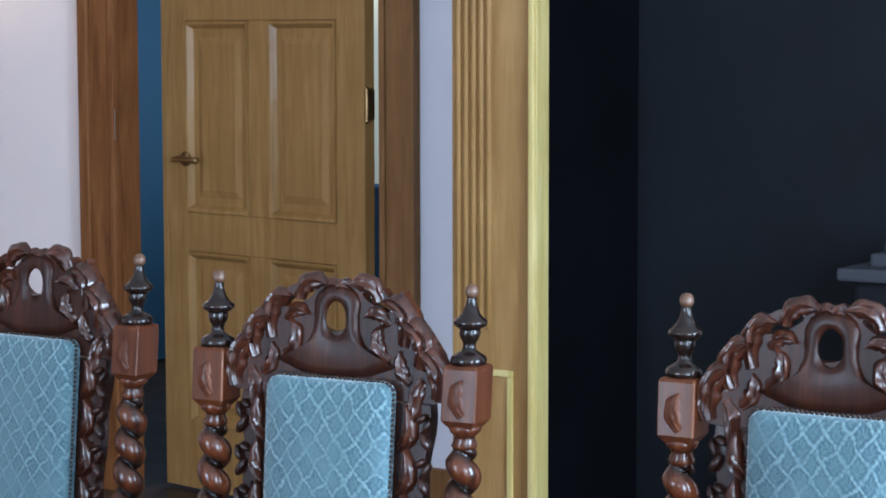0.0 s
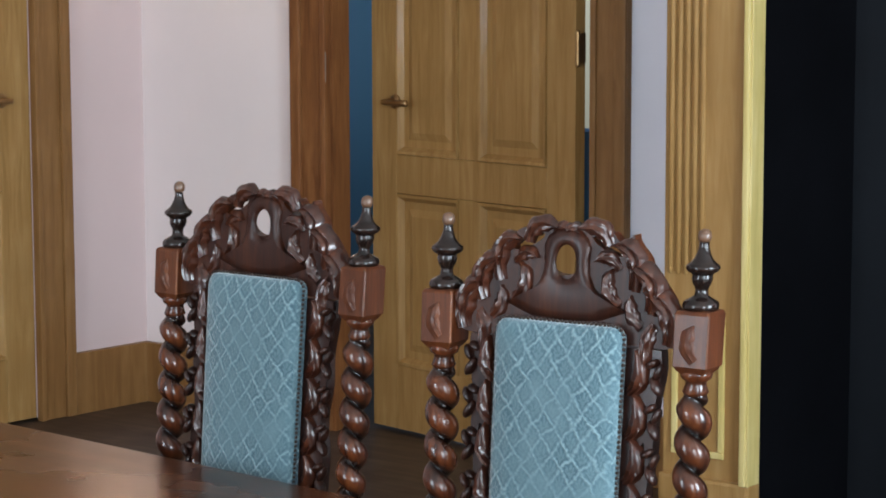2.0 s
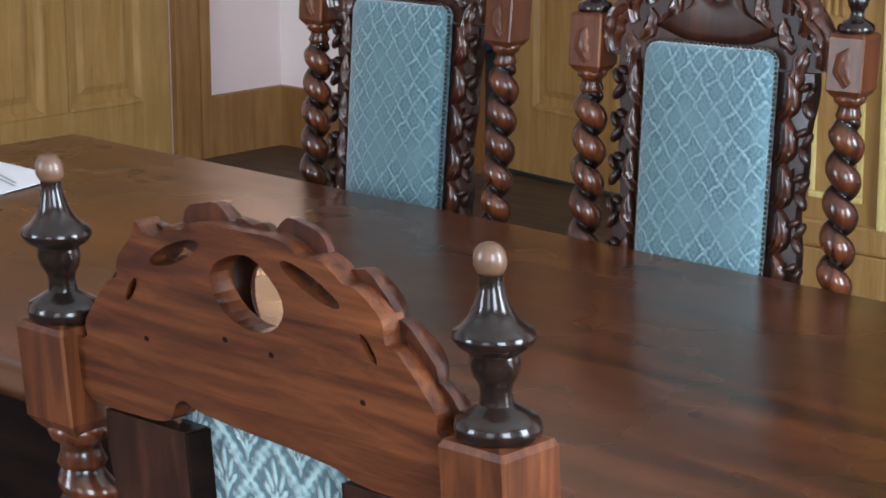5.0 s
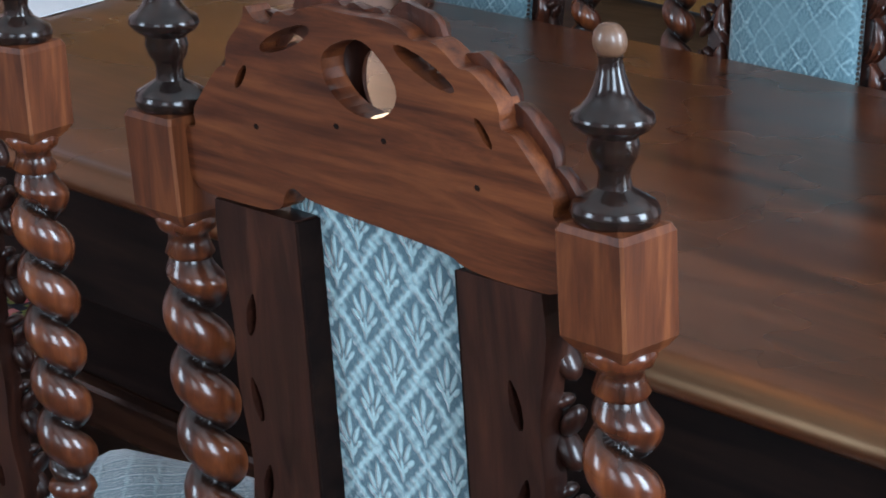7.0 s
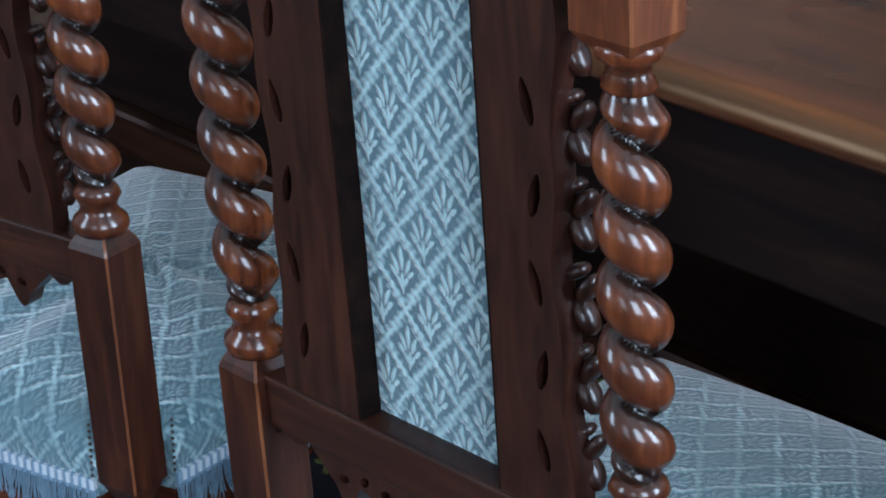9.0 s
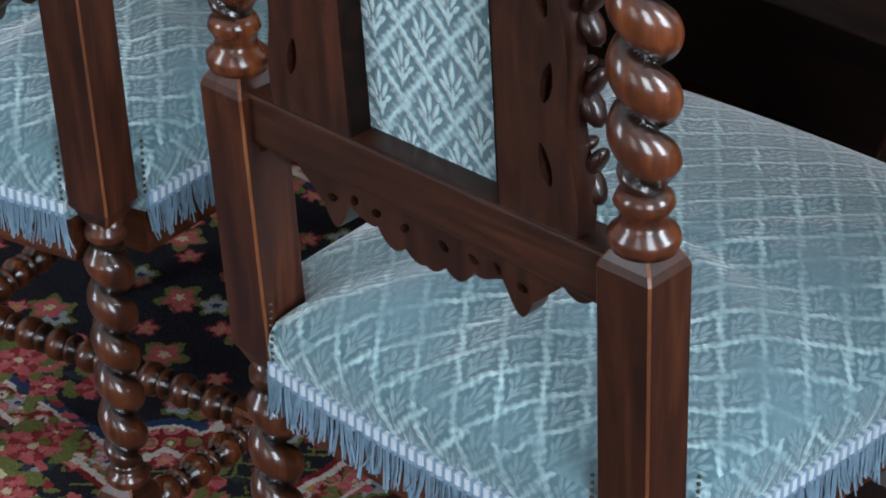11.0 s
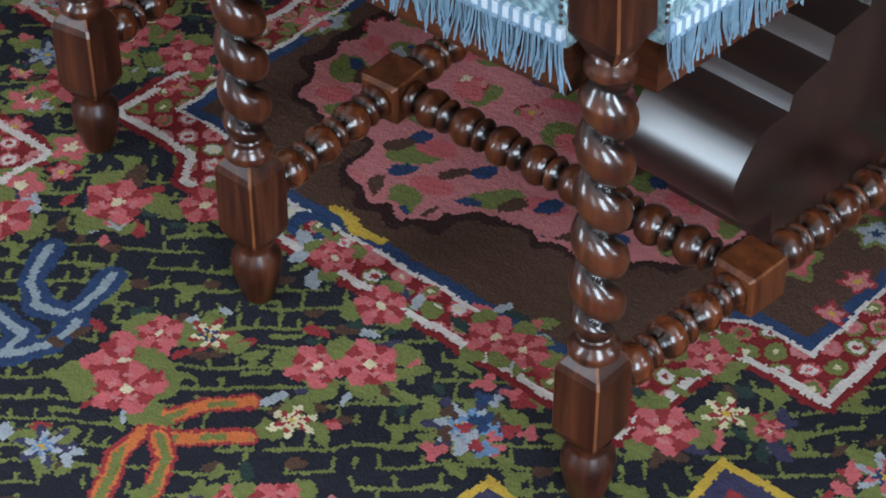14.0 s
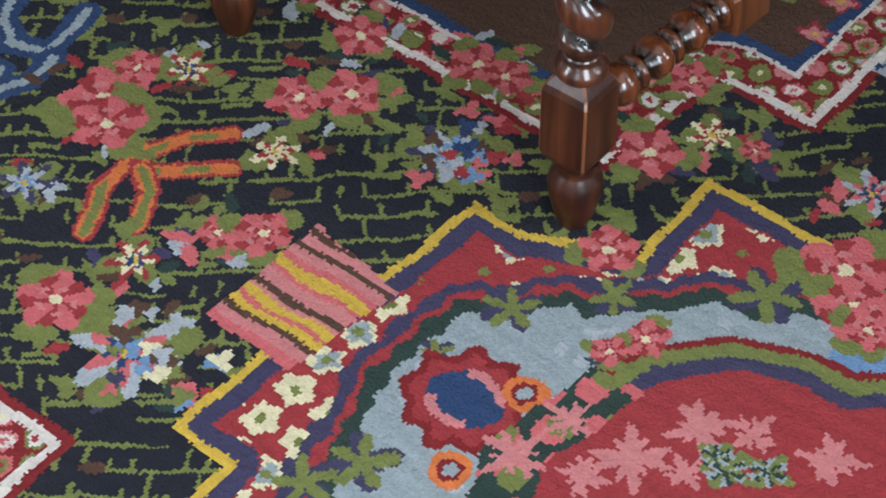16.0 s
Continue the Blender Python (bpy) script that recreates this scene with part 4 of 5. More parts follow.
def wall_sconce():
    """A small uplighter: backplate, arm, open bowl and bulb."""
    lamp = empty("wall_sconce", "lit cream glass wall sconce on the pink wall", "wall lamp")
    x, y, z = SCONCE
    bm = bmesh.new()
    lathe(bm, [(0.0, 0.045), (0.006, 0.044), (0.010, 0.034), (0.012, 0.012)], Matrix.Translation((X0, y, z + 0.07)) @ pose(0, 0, 0, 0, 90, 0), 20)
    part("backplate", bm, BRASS, lamp, smooth=50)
    bm = bmesh.new()
    lathe(bm, [(0.0, 0.007), (x - X0, 0.007)], Matrix.Translation((X0 + 0.004, y, z + 0.02)) @ pose(0, 0, 0, 0, 90, 0), 12)
    part("arm", bm, BRASS, lamp, smooth=50)
    bm = bmesh.new()
    lathe(bm, [(-0.012, 0.012), (-0.004, 0.050), (0.004, 0.052), (0.010, 0.045)], Matrix.Translation((x, y, z)), 24)
    part("gallery", bm, STEEL, lamp, "dull metal ring under the glass", smooth=50)
    bm = bmesh.new()
    out = [(0.008, 0.044), (0.03, 0.060), (0.07, 0.074), (0.12, 0.082), (0.15, 0.086)]
    lathe(bm, out + [(z_, r - 0.004) for z_, r in out[::-1]], Matrix.Translation((x, y, z)), 28)
    part("glass_shade", bm, SHADE, lamp, "glowing cream glass shade", smooth=60)
    bm = bmesh.new()
    lathe(bm, [(0.02, 0.010), (0.06, 0.012), (0.075, 0.022), (0.10, 0.027), (0.125, 0.020), (0.135, 0.006)], Matrix.Translation((x, y, z)), 16)
    part("bulb", bm, BULB, lamp, smooth=60)


wall_sconce()

# room beyond the door
BY = Y1 + 0.08
wall("wall_beyond_north", [(-6.2, -5.65, 7.6, 7.8, 0, ZC), (-4.85, 0.5, 7.6, 7.8, 0, ZC), (-5.65, -4.85, 7.6, 7.8, 0, 0.8), (-5.65, -4.85, 7.6, 7.8, 2.3, ZC)], BLUEWALL)
wall("wall_beyond_west", [(-6.4, -6.2, BY, 7.8, 0, ZC)], BLUEWALL)
wall("wall_beyond_east", [(0.5, 0.7, BY, 7.8, 0, ZC)], BLUEWALL)
wall("floor_beyond", [(-6.4, 0.7, BY, 7.8, -0.12, -0.012)], FLOORWOOD)
wall("ceiling_beyond", [(-6.4, 0.7, BY, 7.8, ZC, ZC + 0.15)], CEILING)

# ---------------------------------------------------------------- the chimney alcove
CY = 4.03
wall("alcove_west", [(-2.52, -2.262, CY + 0.02, Y1, 0, ZC)], ALCOVESIDE)
wall("alcove_back", [(-2.262, 0.35, Y1 - 0.09, Y1, 0, ZC)], ALCOVEBACK)
wall("alcove_east", [(0.35, 0.6, CY, Y1, 0, ZC)], ALCOVESIDE)
wall("hearth", [(-2.262, 0.35, CY - 0.45, Y1 - 0.09, -0.012, 0.006)], HEARTH)


def pilaster(name, x0, x1):
    ob = tagged(new(name), "ochre wood-grained fluted pilaster with a yellow edge bead", "pilaster", kind="structure")
    bm = bmesh.new()
    block(bm, x0, x1, CY - 0.02, CY + 0.02, 0.20, ZC, 0.003)
    part("shaft", bm, DOORWOOD, ob)
    n = 5
    for i in range(n):
        x = x0 + 0.022 + i * 0.024
        bm = bmesh.new()
        lathe(bm, [(0.74, 0.004), (0.75, 0.0085), (ZC - 0.1, 0.0085), (ZC - 0.09, 0.004)], Matrix.Translation((x, CY - 0.021, 0)), 10)
        part("reed", bm, DOORWOOD, ob, smooth=60)
    bm = bmesh.new()
    block(bm, x1 - 0.020, x1, CY - 0.042, CY - 0.019, 0.20, ZC, 0.006)
    block(bm, x1, x1 + 0.006, CY - 0.036, CY + 0.022, 0.20, ZC, 0.002)
    part("edge_bead", bm, GILT, ob, "yellow painted edge bead")
    bm = bmesh.new()
    for z in (0.26, 0.62):
        block(bm, x0 + 0.03, x1 - 0.075, CY - 0.028, CY - 0.019, z, z + 0.018, 0.004)
    for x in (x0 + 0.03, x1 - 0.093):
        block(bm, x, x + 0.018, CY - 0.0275, CY - 0.019, 0.278, 0.62, 0.004)
    part("panel_moulding", bm, GILT, ob)
    bm = bmesh.new()
    block(bm, x0 - 0.01, x1 + 0.012, CY - 0.045, CY + 0.03, -0.012, 0.13, 0.004)
    block(bm, x0 - 0.006, x1 + 0.008, CY - 0.036, CY + 0.025, 0.13, 0.205, 0.010)
    part("plinth", bm, DOORWOOD, ob)
    return ob


pilaster("pilaster_1", -2.517, -2.248)

# cast-iron stove in the alcove
stove = empty("stove", "black cast-iron stove standing in the dark alcove", "stove")
bm = bmesh.new()
block(bm, -1.42, -0.71, 4.12, 4.48, 0.12, 0.92, 0.015)
part("stove_body", bm, IRON, stove)
for k, (g, z0, z1) in enumerate(((0.03, 0.92, 0.952), (-0.03, 0.952, 0.985), (-0.055, 0.985, 1.012))):
    bm = bmesh.new()
    block(bm, -1.42 - g, -0.71 + g, 4.12 - g, 4.48 + min(g, 0.02), z0, z1, 0.008)
    part("top_step", bm, PLATE, stove)
for x in (-1.38, -0.75):
    for y in (4.16, 4.44):
        bm = bmesh.new()
        lathe(bm, [(0.006, 0.03), (0.03, 0.022), (0.09, 0.018), (0.125, 0.03)], Matrix.Translation((x, y, 0)), 12)
        part("stove_foot", bm, IRON, stove, smooth=60)
bm = bmesh.new()
block(bm, -1.28, -0.85, 4.10, 4.12, 0.25, 0.75, 0.008)
part("stove_door", bm, IRON, stove)

# ---------------------------------------------------------------- the table
TX0, TX1, TY0, TY1, TZ = -2.285, 1.75, 0.457, 1.378, 0.80
table = empty("dining_table", "long polished mahogany dining table on heavy dark sledge feet", "table")
bm = bmesh.new()
lp = []
for ins, z in ((0.052, 0.746), (0.040, 0.748), (0.034, 0.755), (0.030, 0.759), (0.014, 0.761), (0.005, 0.765), (0.001, 0.770), (0.0, 0.776), (0.003, 0.784), (0.009, 0.792), (0.017, 0.798), (0.026, 0.80)):
    lp.append([(TX0 + ins, TY0 + ins, z), (TX1 - ins, TY0 + ins, z), (TX1 - ins, TY1 - ins, z), (TX0 + ins, TY1 - ins, z)])
rings(bm, lp)
part("tabletop", bm, TABLEWOOD, table, "polished reddish tabletop with a moulded edge", smooth=35)
bm = bmesh.new()
for b in ((TX0 + 0.10, TX1 - 0.10, TY0 + 0.07, TY0 + 0.10, 0.60, 0.749), (TX0 + 0.10, TX1 - 0.10, TY1 - 0.10, TY1 - 0.07, 0.60, 0.749), (TX0 + 0.10, TX0 + 0.13, TY0 + 0.10, TY1 - 0.10, 0.60, 0.749), (TX1 - 0.13, TX1 - 0.10, TY0 + 0.10, TY1 - 0.10, 0.60, 0.749)):
    block(bm, *b, bev=0.004)
# its near-black colour carries the shade below the tabletop
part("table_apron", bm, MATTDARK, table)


def trestle(x, dy=0.0):
    bm = bmesh.new()
    prof = [(0.345, 0.02), (0.345, 0.045)]
    prof += [(0.332 - 0.052 * math.cos(radians(a)), 0.098 + 0.052 * math.sin(radians(a))) for a in range(-70, 100, 12)]
    # the roll is planed nearly flat towards the room
    flat = [(y, z) for y, z in prof if 0.100 < z < 0.147 and y < 0.332]
    (ya, za), (yb, zb) = flat[0], flat[-1]
    for q, (y, z) in enumerate(prof):
        if (y, z) in flat:
            k = (z - za) / (zb - za)
            prof[q] = (y * 0.35 + 0.65 * (ya + (yb - ya) * k), z)
    prof += [(0.352, 0.150), (0.356, 0.166), (0.372, 0.172), (0.405, 0.176), (0.41, 0.20), (0.46, 0.205), (0.465, 0.245), (0.52, 0.255)]
    full = prof + [(2 * 0.905 - y, z) for y, z in prof[::-1]]
    full = full + [(2 * 0.905 - 0.35, 0.0), (0.35, 0.0)]
    rings(bm, [[(x + sx * 0.060, y + dy, z) for y, z in full] for sx in (-1, -0.94, 0.94, 1)])
    ft = part("sledge_foot", bm, FOOTWOOD, table, "dark sledge foot with a rounded roll end", smooth=35)
    for y in (0.56, 1.25):
        bm = bmesh.new()
        lathe(bm, [(0.25, 0.05), (0.27, 0.058), (0.29, 0.045), (0.32, 0.04), (0.38, 0.06), (0.46, 0.068), (0.52, 0.05), (0.56, 0.036), (0.60, 0.045), (0.62, 0.055), (0.645, 0.05)], Matrix.Translation((x, y + dy, 0)), 20)
        part("turned_support", bm, UNDERWOOD, table, smooth=60)


for tx, dy in ((-2.0, 0.0), (-0.101, 0.038), (1.45, 0.0)):
    trestle(tx, dy)
bm = bmesh.new()
block(bm, -2.0, 1.45, 0.86, 0.95, 0.20, 0.27, 0.01)
part("long_stretcher", bm, UNDERWOOD, table)
# added panel that blocks light and view, so the space underneath stays dark
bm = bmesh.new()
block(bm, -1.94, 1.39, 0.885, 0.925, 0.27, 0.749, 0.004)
part("shade_panel", bm, MATTDARK, table)
table.matrix_basis = pose(-1.0, 0.9, 0, 0, 0, -2.4) @ pose(1.0, -0.9, 0)

# a sheet of paper on the table
paper = empty("paper_sheet", "white printed paper sheet lying on the table", "paper")
bm = bmesh.new()
vs = [(-2.176, 1.051), (-1.878, 0.898), (-1.942, 1.152), (-2.172, 1.167)]
rings(bm, [[(x, y, z) for x, y in vs] for z in (0.8015, 0.8025)])
part("sheet", bm, PAPER, paper)
bm = bmesh.new()
for k in range(5):
    a = Vector((-2.11, 1.06)).lerp(Vector((-2.09, 1.13)), k / 5)
    d = Vector((0.14 + 0.02 * (k % 2), -0.045))
    s = Vector((0.002, 0.004))
    bm.faces.new([bm.verts.new((*p, 0.8030)) for p in (a, a + d, a + d + s, a + s)])
part("printed_lines", bm, INK, paper)

# ---------------------------------------------------------------- chairs
CHAIR_LABEL = "carved walnut barley-twist chair, blue-green damask"
first = dining_chair(pose(-W2, 0, 0), CHAIR_LABEL + ", back turned outwards", "chairs at the table")
copy_thing(first, pose(-0.629, 0.052, 0, 0, 0, 11) @ pose(-W2, 0, 0))
style.update(FAR)
far = dining_chair(pose(-0.919, 1.380, 0, 0, 0, 180 + 6.5), CHAIR_LABEL + ", across the table", "chairs at the table")
for m in (pose(-1.546, 1.460, 0, 0, 0, 180 + 1.2), pose(-0.268, 1.478, 0, 0, 0, 180 + 4)):
    copy_thing(far, m)


# ---------------------------------------------------------------- the knotted rug
RUGN = Nodes("knotted_wool", 0.95, 0, 0, 0.0, 0.06)
_at = RUGN.t.nodes.new("ShaderNodeVertexColor")
_at.layer_name = "wool"
_v = RUGN.coords()
_f = RUGN.noise(_v, 420, 3)
_g = RUGN.noise(_v, 7, 4)
_c = RUGN.mix(RUGN.math("MULTIPLY", _f, 0.28), _at.outputs["Color"], (0.012, 0.010, 0.010))
_c = RUGN.mix(RUGN.math("MULTIPLY", _g, 0.07), _c, (0.14, 0.11, 0.09))
RUGN.set("Base Color", _c)
RUGN.bump(_f, 0.7, 0.003)

WOOL = dict(ground=(0.013, 0.014, 0.021), green=(0.145, 0.160, 0.045), pine=(0.022, 0.040, 0.034), red=(0.265, 0.030, 0.034), rose=(0.48, 0.105, 0.112),
            pink=(0.48, 0.165, 0.165), yellow=(0.50, 0.32, 0.045), plum=(0.042, 0.038, 0.080), navy=(0.022, 0.045, 0.11), sky=(0.245, 0.280, 0.295),
            cream=(0.60, 0.52, 0.33), white=(0.58, 0.51, 0.46), brown=(0.075, 0.038, 0.025), dusk=(0.030, 0.012, 0.012), orange=(0.52, 0.14, 0.04), wine=(0.17, 0.014, 0.017), blue=(0.13, 0.22, 0.36), grey=(0.32, 0.335, 0.36))


def hash2(i, j, k=0):
    v = np.sin(i * 127.1 + j * 311.7 + k * 74.7) * 43758.5453
    return v - np.floor(v)


def to_line(x, y, pts):
    """Distance to a broken line."""
    best = np.full(x.shape, 9.0)
    for (ax, ay), (bx_, by_) in zip(pts, pts[1:]):
        dx, dy = bx_ - ax, by_ - ay
        t = np.clip(((x - ax) * dx + (y - ay) * dy) / (dx * dx + dy * dy + 1e-12), 0, 1)
        best = np.minimum(best, np.hypot(x - ax - t * dx, y - ay - t * dy))
    return best


def inside(x, y, pts):
    c = np.zeros(x.shape, bool)
    for (ax, ay), (bx_, by_) in zip(pts, pts[1:] + pts[:1]):
        if ay != by_:
            c ^= ((ay > y) != (by_ > y)) & (x < (bx_ - ax) * (y - ay) / (by_ - ay) + ax)
    return c


def signed(x, y, pts):
    d = to_line(x, y, pts + pts[:1])
    return np.where(inside(x, y, pts), d, -d)


ROSES = [(-0.390, -0.135, 0.040), (-0.368, -0.155, 0.034), (-0.265, -0.031, 0.029), (-0.234, -0.001, 0.030), (-0.256, -0.321, 0.032), (0.002, 0.101, 0.030), (0.069, 0.156, 0.014),
         (0.042, -0.008, 0.026), (0.199, 0.089, 0.040), (-0.209, -0.189, 0.020), (-0.397, -0.090, 0.022), (-0.175, 0.095, 0.026), (-0.145, 0.100, 0.024), (-0.275, 0.060, 0.026),
         (-0.022, 0.195, 0.022), (-0.182, -0.168, 0.026), (0.225, 0.060, 0.034), (-0.556, 0.007, 0.034), (-0.618, -0.080, 0.032), (-0.49, 0.056, 0.026), (-0.743, 0.226, 0.03),
         (-1.012, 0.304, 0.03), (-0.351, 0.08, 0.022), (-0.86, 0.07, 0.03), (-0.73, 0.10, 0.026), (-0.98, 0.02, 0.032), (0.120, -0.066, 0.020), (0.104, -0.092, 0.015), (0.245, 0.050, 0.024),
         (-1.062, 0.242, 0.034), (-0.920, 0.150, 0.034), (-0.957, 0.269, 0.026), (-0.672, 0.207, 0.030), (-0.876, 0.082, 0.030), (-0.737, 0.192, 0.024), (-0.998, 0.231, 0.022), (-0.921, 0.185, 0.020)]
STARS = [(-0.361, -0.064, 0.021), (-0.126, -0.005, 0.034), (-0.177, -0.323, 0.044), (-0.234, -0.093, 0.020), (-0.240, -0.253, 0.022), (-0.369, -0.246, 0.024), (0.168, 0.176, 0.026),
         (0.030, 0.150, 0.02), (-0.62, -0.15, 0.03), (-0.78, 0.12, 0.026), (-0.55, -0.02, 0.02), (-0.93, 0.10, 0.03), (-0.45, -0.28, 0.024)]
STEP1 = [(-0.045, -0.520), (-0.045, -0.356), (-0.102, -0.356), (-0.098, -0.262), (-0.078, -0.135), (-0.074, -0.034), (-0.020, -0.036), (0.020, -0.014), (0.062, 0.000), (0.057, 0.108), (0.176, 0.106), (0.205, 0.070), (0.290, 0.085), (0.300, 0.190), (0.420, 0.190), (0.420, -0.520)]
FIELD = [(0.120, -0.520), (0.040, -0.330), (0.020, -0.311), (0.004, -0.250), (-0.010, -0.215), (-0.004, -0.130), (0.020, -0.124), (0.039, -0.091), (0.054, -0.075), (0.070, -0.074), (0.091, -0.052), (0.120, -0.025), (0.141, 0.000), (0.170, 0.003), (0.188, 0.027), (0.221, 0.039), (0.266, 0.039), (0.330, 0.090), (0.420, 0.120), (0.420, -0.520)]
REDS = [(0.200, -0.520), (0.147, -0.237), (0.134, -0.214), (0.138, -0.191), (0.147, -0.136), (0.157, -0.093), (0.192, -0.054), (0.238, -0.034), (0.279, -0.035), (0.298, -0.013), (0.420, 0.040), (0.420, -0.520)]
RIBBON = [(-0.155, -0.133), (-0.058, -0.147), (-0.070, -0.260), (-0.156, -0.258)]
MEDAL = [(-0.660, 0.800), (-0.660, 0.097), (-0.555, 0.097), (-0.535, 0.066), (-0.020, 0.066), (-0.006, 0.211), (0.090, 0.211), (0.090, 0.800)]
ROSEBED = [(-0.573, 0.330), (-0.572, 0.286), (-0.551, 0.244), (-0.514, 0.223), (-0.494, 0.225), (-0.439, 0.221), (-0.431, 0.177), (-0.407, 0.162), (-0.375, 0.156), (-0.339, 0.156), (-0.308, 0.170), (-0.314, 0.191), (-0.296, 0.207), (-0.282, 0.205), (-0.265, 0.220), (-0.229, 0.215), (-0.196, 0.223), (-0.120, 0.260), (-0.080, 0.340), (-0.100, 0.700), (-0.560, 0.700)]
SIDE1 = [(-1.250, 0.018), (-0.655, 0.018), (-0.655, -0.110), (-0.720, -0.110), (-0.720, -0.500), (-1.250, -0.500)]
SIDE2 = [(-1.400, 0.160), (-0.810, 0.160), (-0.810, 0.240), (-0.760, 0.240), (-0.760, 0.800), (-1.400, 0.800)]
SIDE3 = [(-0.420, -0.640), (-0.420, -0.415), (-0.150, -0.415), (-0.150, -0.640)]


def wool_colours(x, y):
    """The colour of every knot of the rug."""
    n = x.shape
    wob = 0.0010
    q = np.floor(x / 0.0024), np.floor(y / 0.0024)
    x = x + wob * (hash2(*q, 1) - 0.5) * 2 + 0.0014 * np.sin(y * 95 + 2 * np.sin(x * 60))
    y = y + wob * (hash2(*q, 2) - 0.5) * 2 + 0.0014 * np.sin(x * 88 + 2 * np.sin(y * 70))
    col = np.empty(n + (3,))
    col[:] = WOOL["ground"]

    def put(mask, name):
        col[mask] = WOOL[name]

    # green meander, turned against the rug's own axes
    u, v = x * 0.766 + y * 0.643, -x * 0.643 + y * 0.766
    for k, (pu, pv) in enumerate(((0.036, 0.0245), (0.066, 0.045))):
        vv = v + 0.006 * np.sin(u * 16 + k) + 0.0012 * np.sin(u * 75)
        uu = u + 0.003 * np.sin(v * 40 + k)
        j = np.floor(vv / pv)
        i = np.floor(uu / pu + 0.5 * (j % 2) + 0.37 * hash2(j, j * 0 + 3, k))
        fu = (uu / pu + 0.5 * (j % 2) + 0.37 * hash2(j, j * 0 + 3, k) - i) * pu
        fv = (vv / pv - j) * pv
        w = 0.0038 if k == 0 else 0.0055
        if k == 0:
            put((fv < w) & (hash2(i, j, 5) > 0.26), "green")
            put((fu < w) & (fv < pv * (0.5 + 0.5 * hash2(i, j, 14))) & (hash2(i, j, 6) > 0.28), "green")
            put((abs(fu - 0.018) < w * 0.5) & (fv < pv * 0.55) & (hash2(i, j, 15) > 0.6), "green")
        else:
            put((fv < w) & (fu > 0.018) & (fu < 0.046) & (hash2(i, j, 7) > 0.55), "green")
            put((np.hypot(fu - 0.03, fv - 0.02) < 0.010 + 0.004 * np.sin(np.arctan2(fv - 0.02, fu - 0.03) * 3)) & (hash2(i, j, 8) > 0.62), "green")
            put((np.hypot(fu - 0.05, (fv - 0.03) * 1.5) < 0.009) & (hash2(i, j, 9) > 0.8), "brown")
    # pale blue curls
    for pts in ([(-0.554, -0.077), (-0.531, -0.118), (-0.502, -0.137), (-0.470, -0.124), (-0.475, -0.099), (-0.482, -0.066)], [(-0.524, -0.166), (-0.486, -0.167), (-0.476, -0.196), (-0.455, -0.163), (-0.461, -0.126)]):
        d = to_line(x, y, pts)
        put(d < 0.013, "navy")
        put(d < 0.0042, "sky")
    # bow
    for pts in ([(-0.278, -0.099), (-0.303, -0.128), (-0.320, -0.163), (-0.317, -0.212), (-0.291, -0.256)], [(-0.251, -0.129), (-0.299, -0.172), (-0.310, -0.173)], [(-0.306, -0.177), (-0.282, -0.192), (-0.264, -0.226)]):
        d = to_line(x, y, pts)
        put(d < 0.0100, "red")
        put(d < 0.0065, "orange")
        put((d < 0.0038) & (np.sin(x * 130 + y * 90) > -0.1), "green")

    def star(cx, cy, r, k):
        a, d = np.arctan2(y - cy, x - cx), np.hypot(x - cx, y - cy)
        for m, (name, rr) in enumerate((("green", 1.25), (("red", "plum", "grey", "cream")[k % 4], 1.0), (("cream", "grey", "rose", "red")[k % 4], 0.72), (("navy", "blue", "navy", "cream")[k % 4], 0.42), ("yellow", 0.18))):
            lob = 0.72 + 0.34 * np.cos(a * (6 if m else 3) + k * 1.7 + m)
            put(d < r * rr * lob, name)

    def rose(cx, cy, r, k):
        a, d = np.arctan2(y - cy, x - cx), np.hypot(x - cx, y - cy)
        put(d < r * (1.02 + 0.42 * np.cos(3 * a + k)) * (np.cos(3 * a + k) > 0.3), "green")
        put(d < r * (0.86 + 0.14 * np.cos(5 * a + k * 2)), "rose")
        put((d < r * 0.84) & (np.cos(5 * a + k * 2 + d * 40) < -0.25), "red")
        put((d < r * 0.5) & (d > r * 0.36) & (np.cos(5 * a + k) > 0), "pink")
        put(d < r * 0.17, "cream")

    # stepped borders and their fields
    def medallion(pts, body):
        s = signed(x, y, pts)
        put(s > -0.008, "wine")
        put(s > 0.0, "white")
        put(s > 0.0085, "wine")
        t = np.floor((x + y) / 0.034) + np.floor((x - y) / 0.034) * 7
        fx, fy = (x + y) / 0.034 % 1 - 0.5, (x - y) / 0.034 % 1 - 0.5
        d = np.hypot(fx, fy)
        for lim, names in ((0.42, ("green", "rose", "pink")), (0.30, ("pink", "white", "green")), (0.14, ("red", "rose", "cream"))):
            h = hash2(t, t * 0, int(lim * 100))
            for m, nm in enumerate(names):
                put((s > 0.0085) & (s < 0.043) & (d < lim) & (h * 3 >= m) & (h * 3 < m + 1), nm)
        put(s > 0.043, "white")
        put(s > 0.048, "navy")
        put(s > 0.060, body)
        return s

    for pts, body in ((SIDE1, "blue"), (SIDE2, "ground"), (SIDE3, "brown"), (MEDAL, "brown")):
        s = medallion(pts, body)
        if body == "blue":
            put((s > 0.068) & (np.sin(x * 70 + np.sin(y * 50)) * np.sin(y * 66) > 0.3), "pink")
            put((s > 0.068) & (np.sin(x * 55 + 1) * np.sin(y * 71 + 2) > 0.55), "green")
    s = signed(x, y, ROSEBED) + 0.004 * np.sin(x * 160) + 0.003 * np.sin(y * 140)
    put(s > -0.006, "dusk")
    put(s > 0.005, "pink")
    inn = s > 0.012
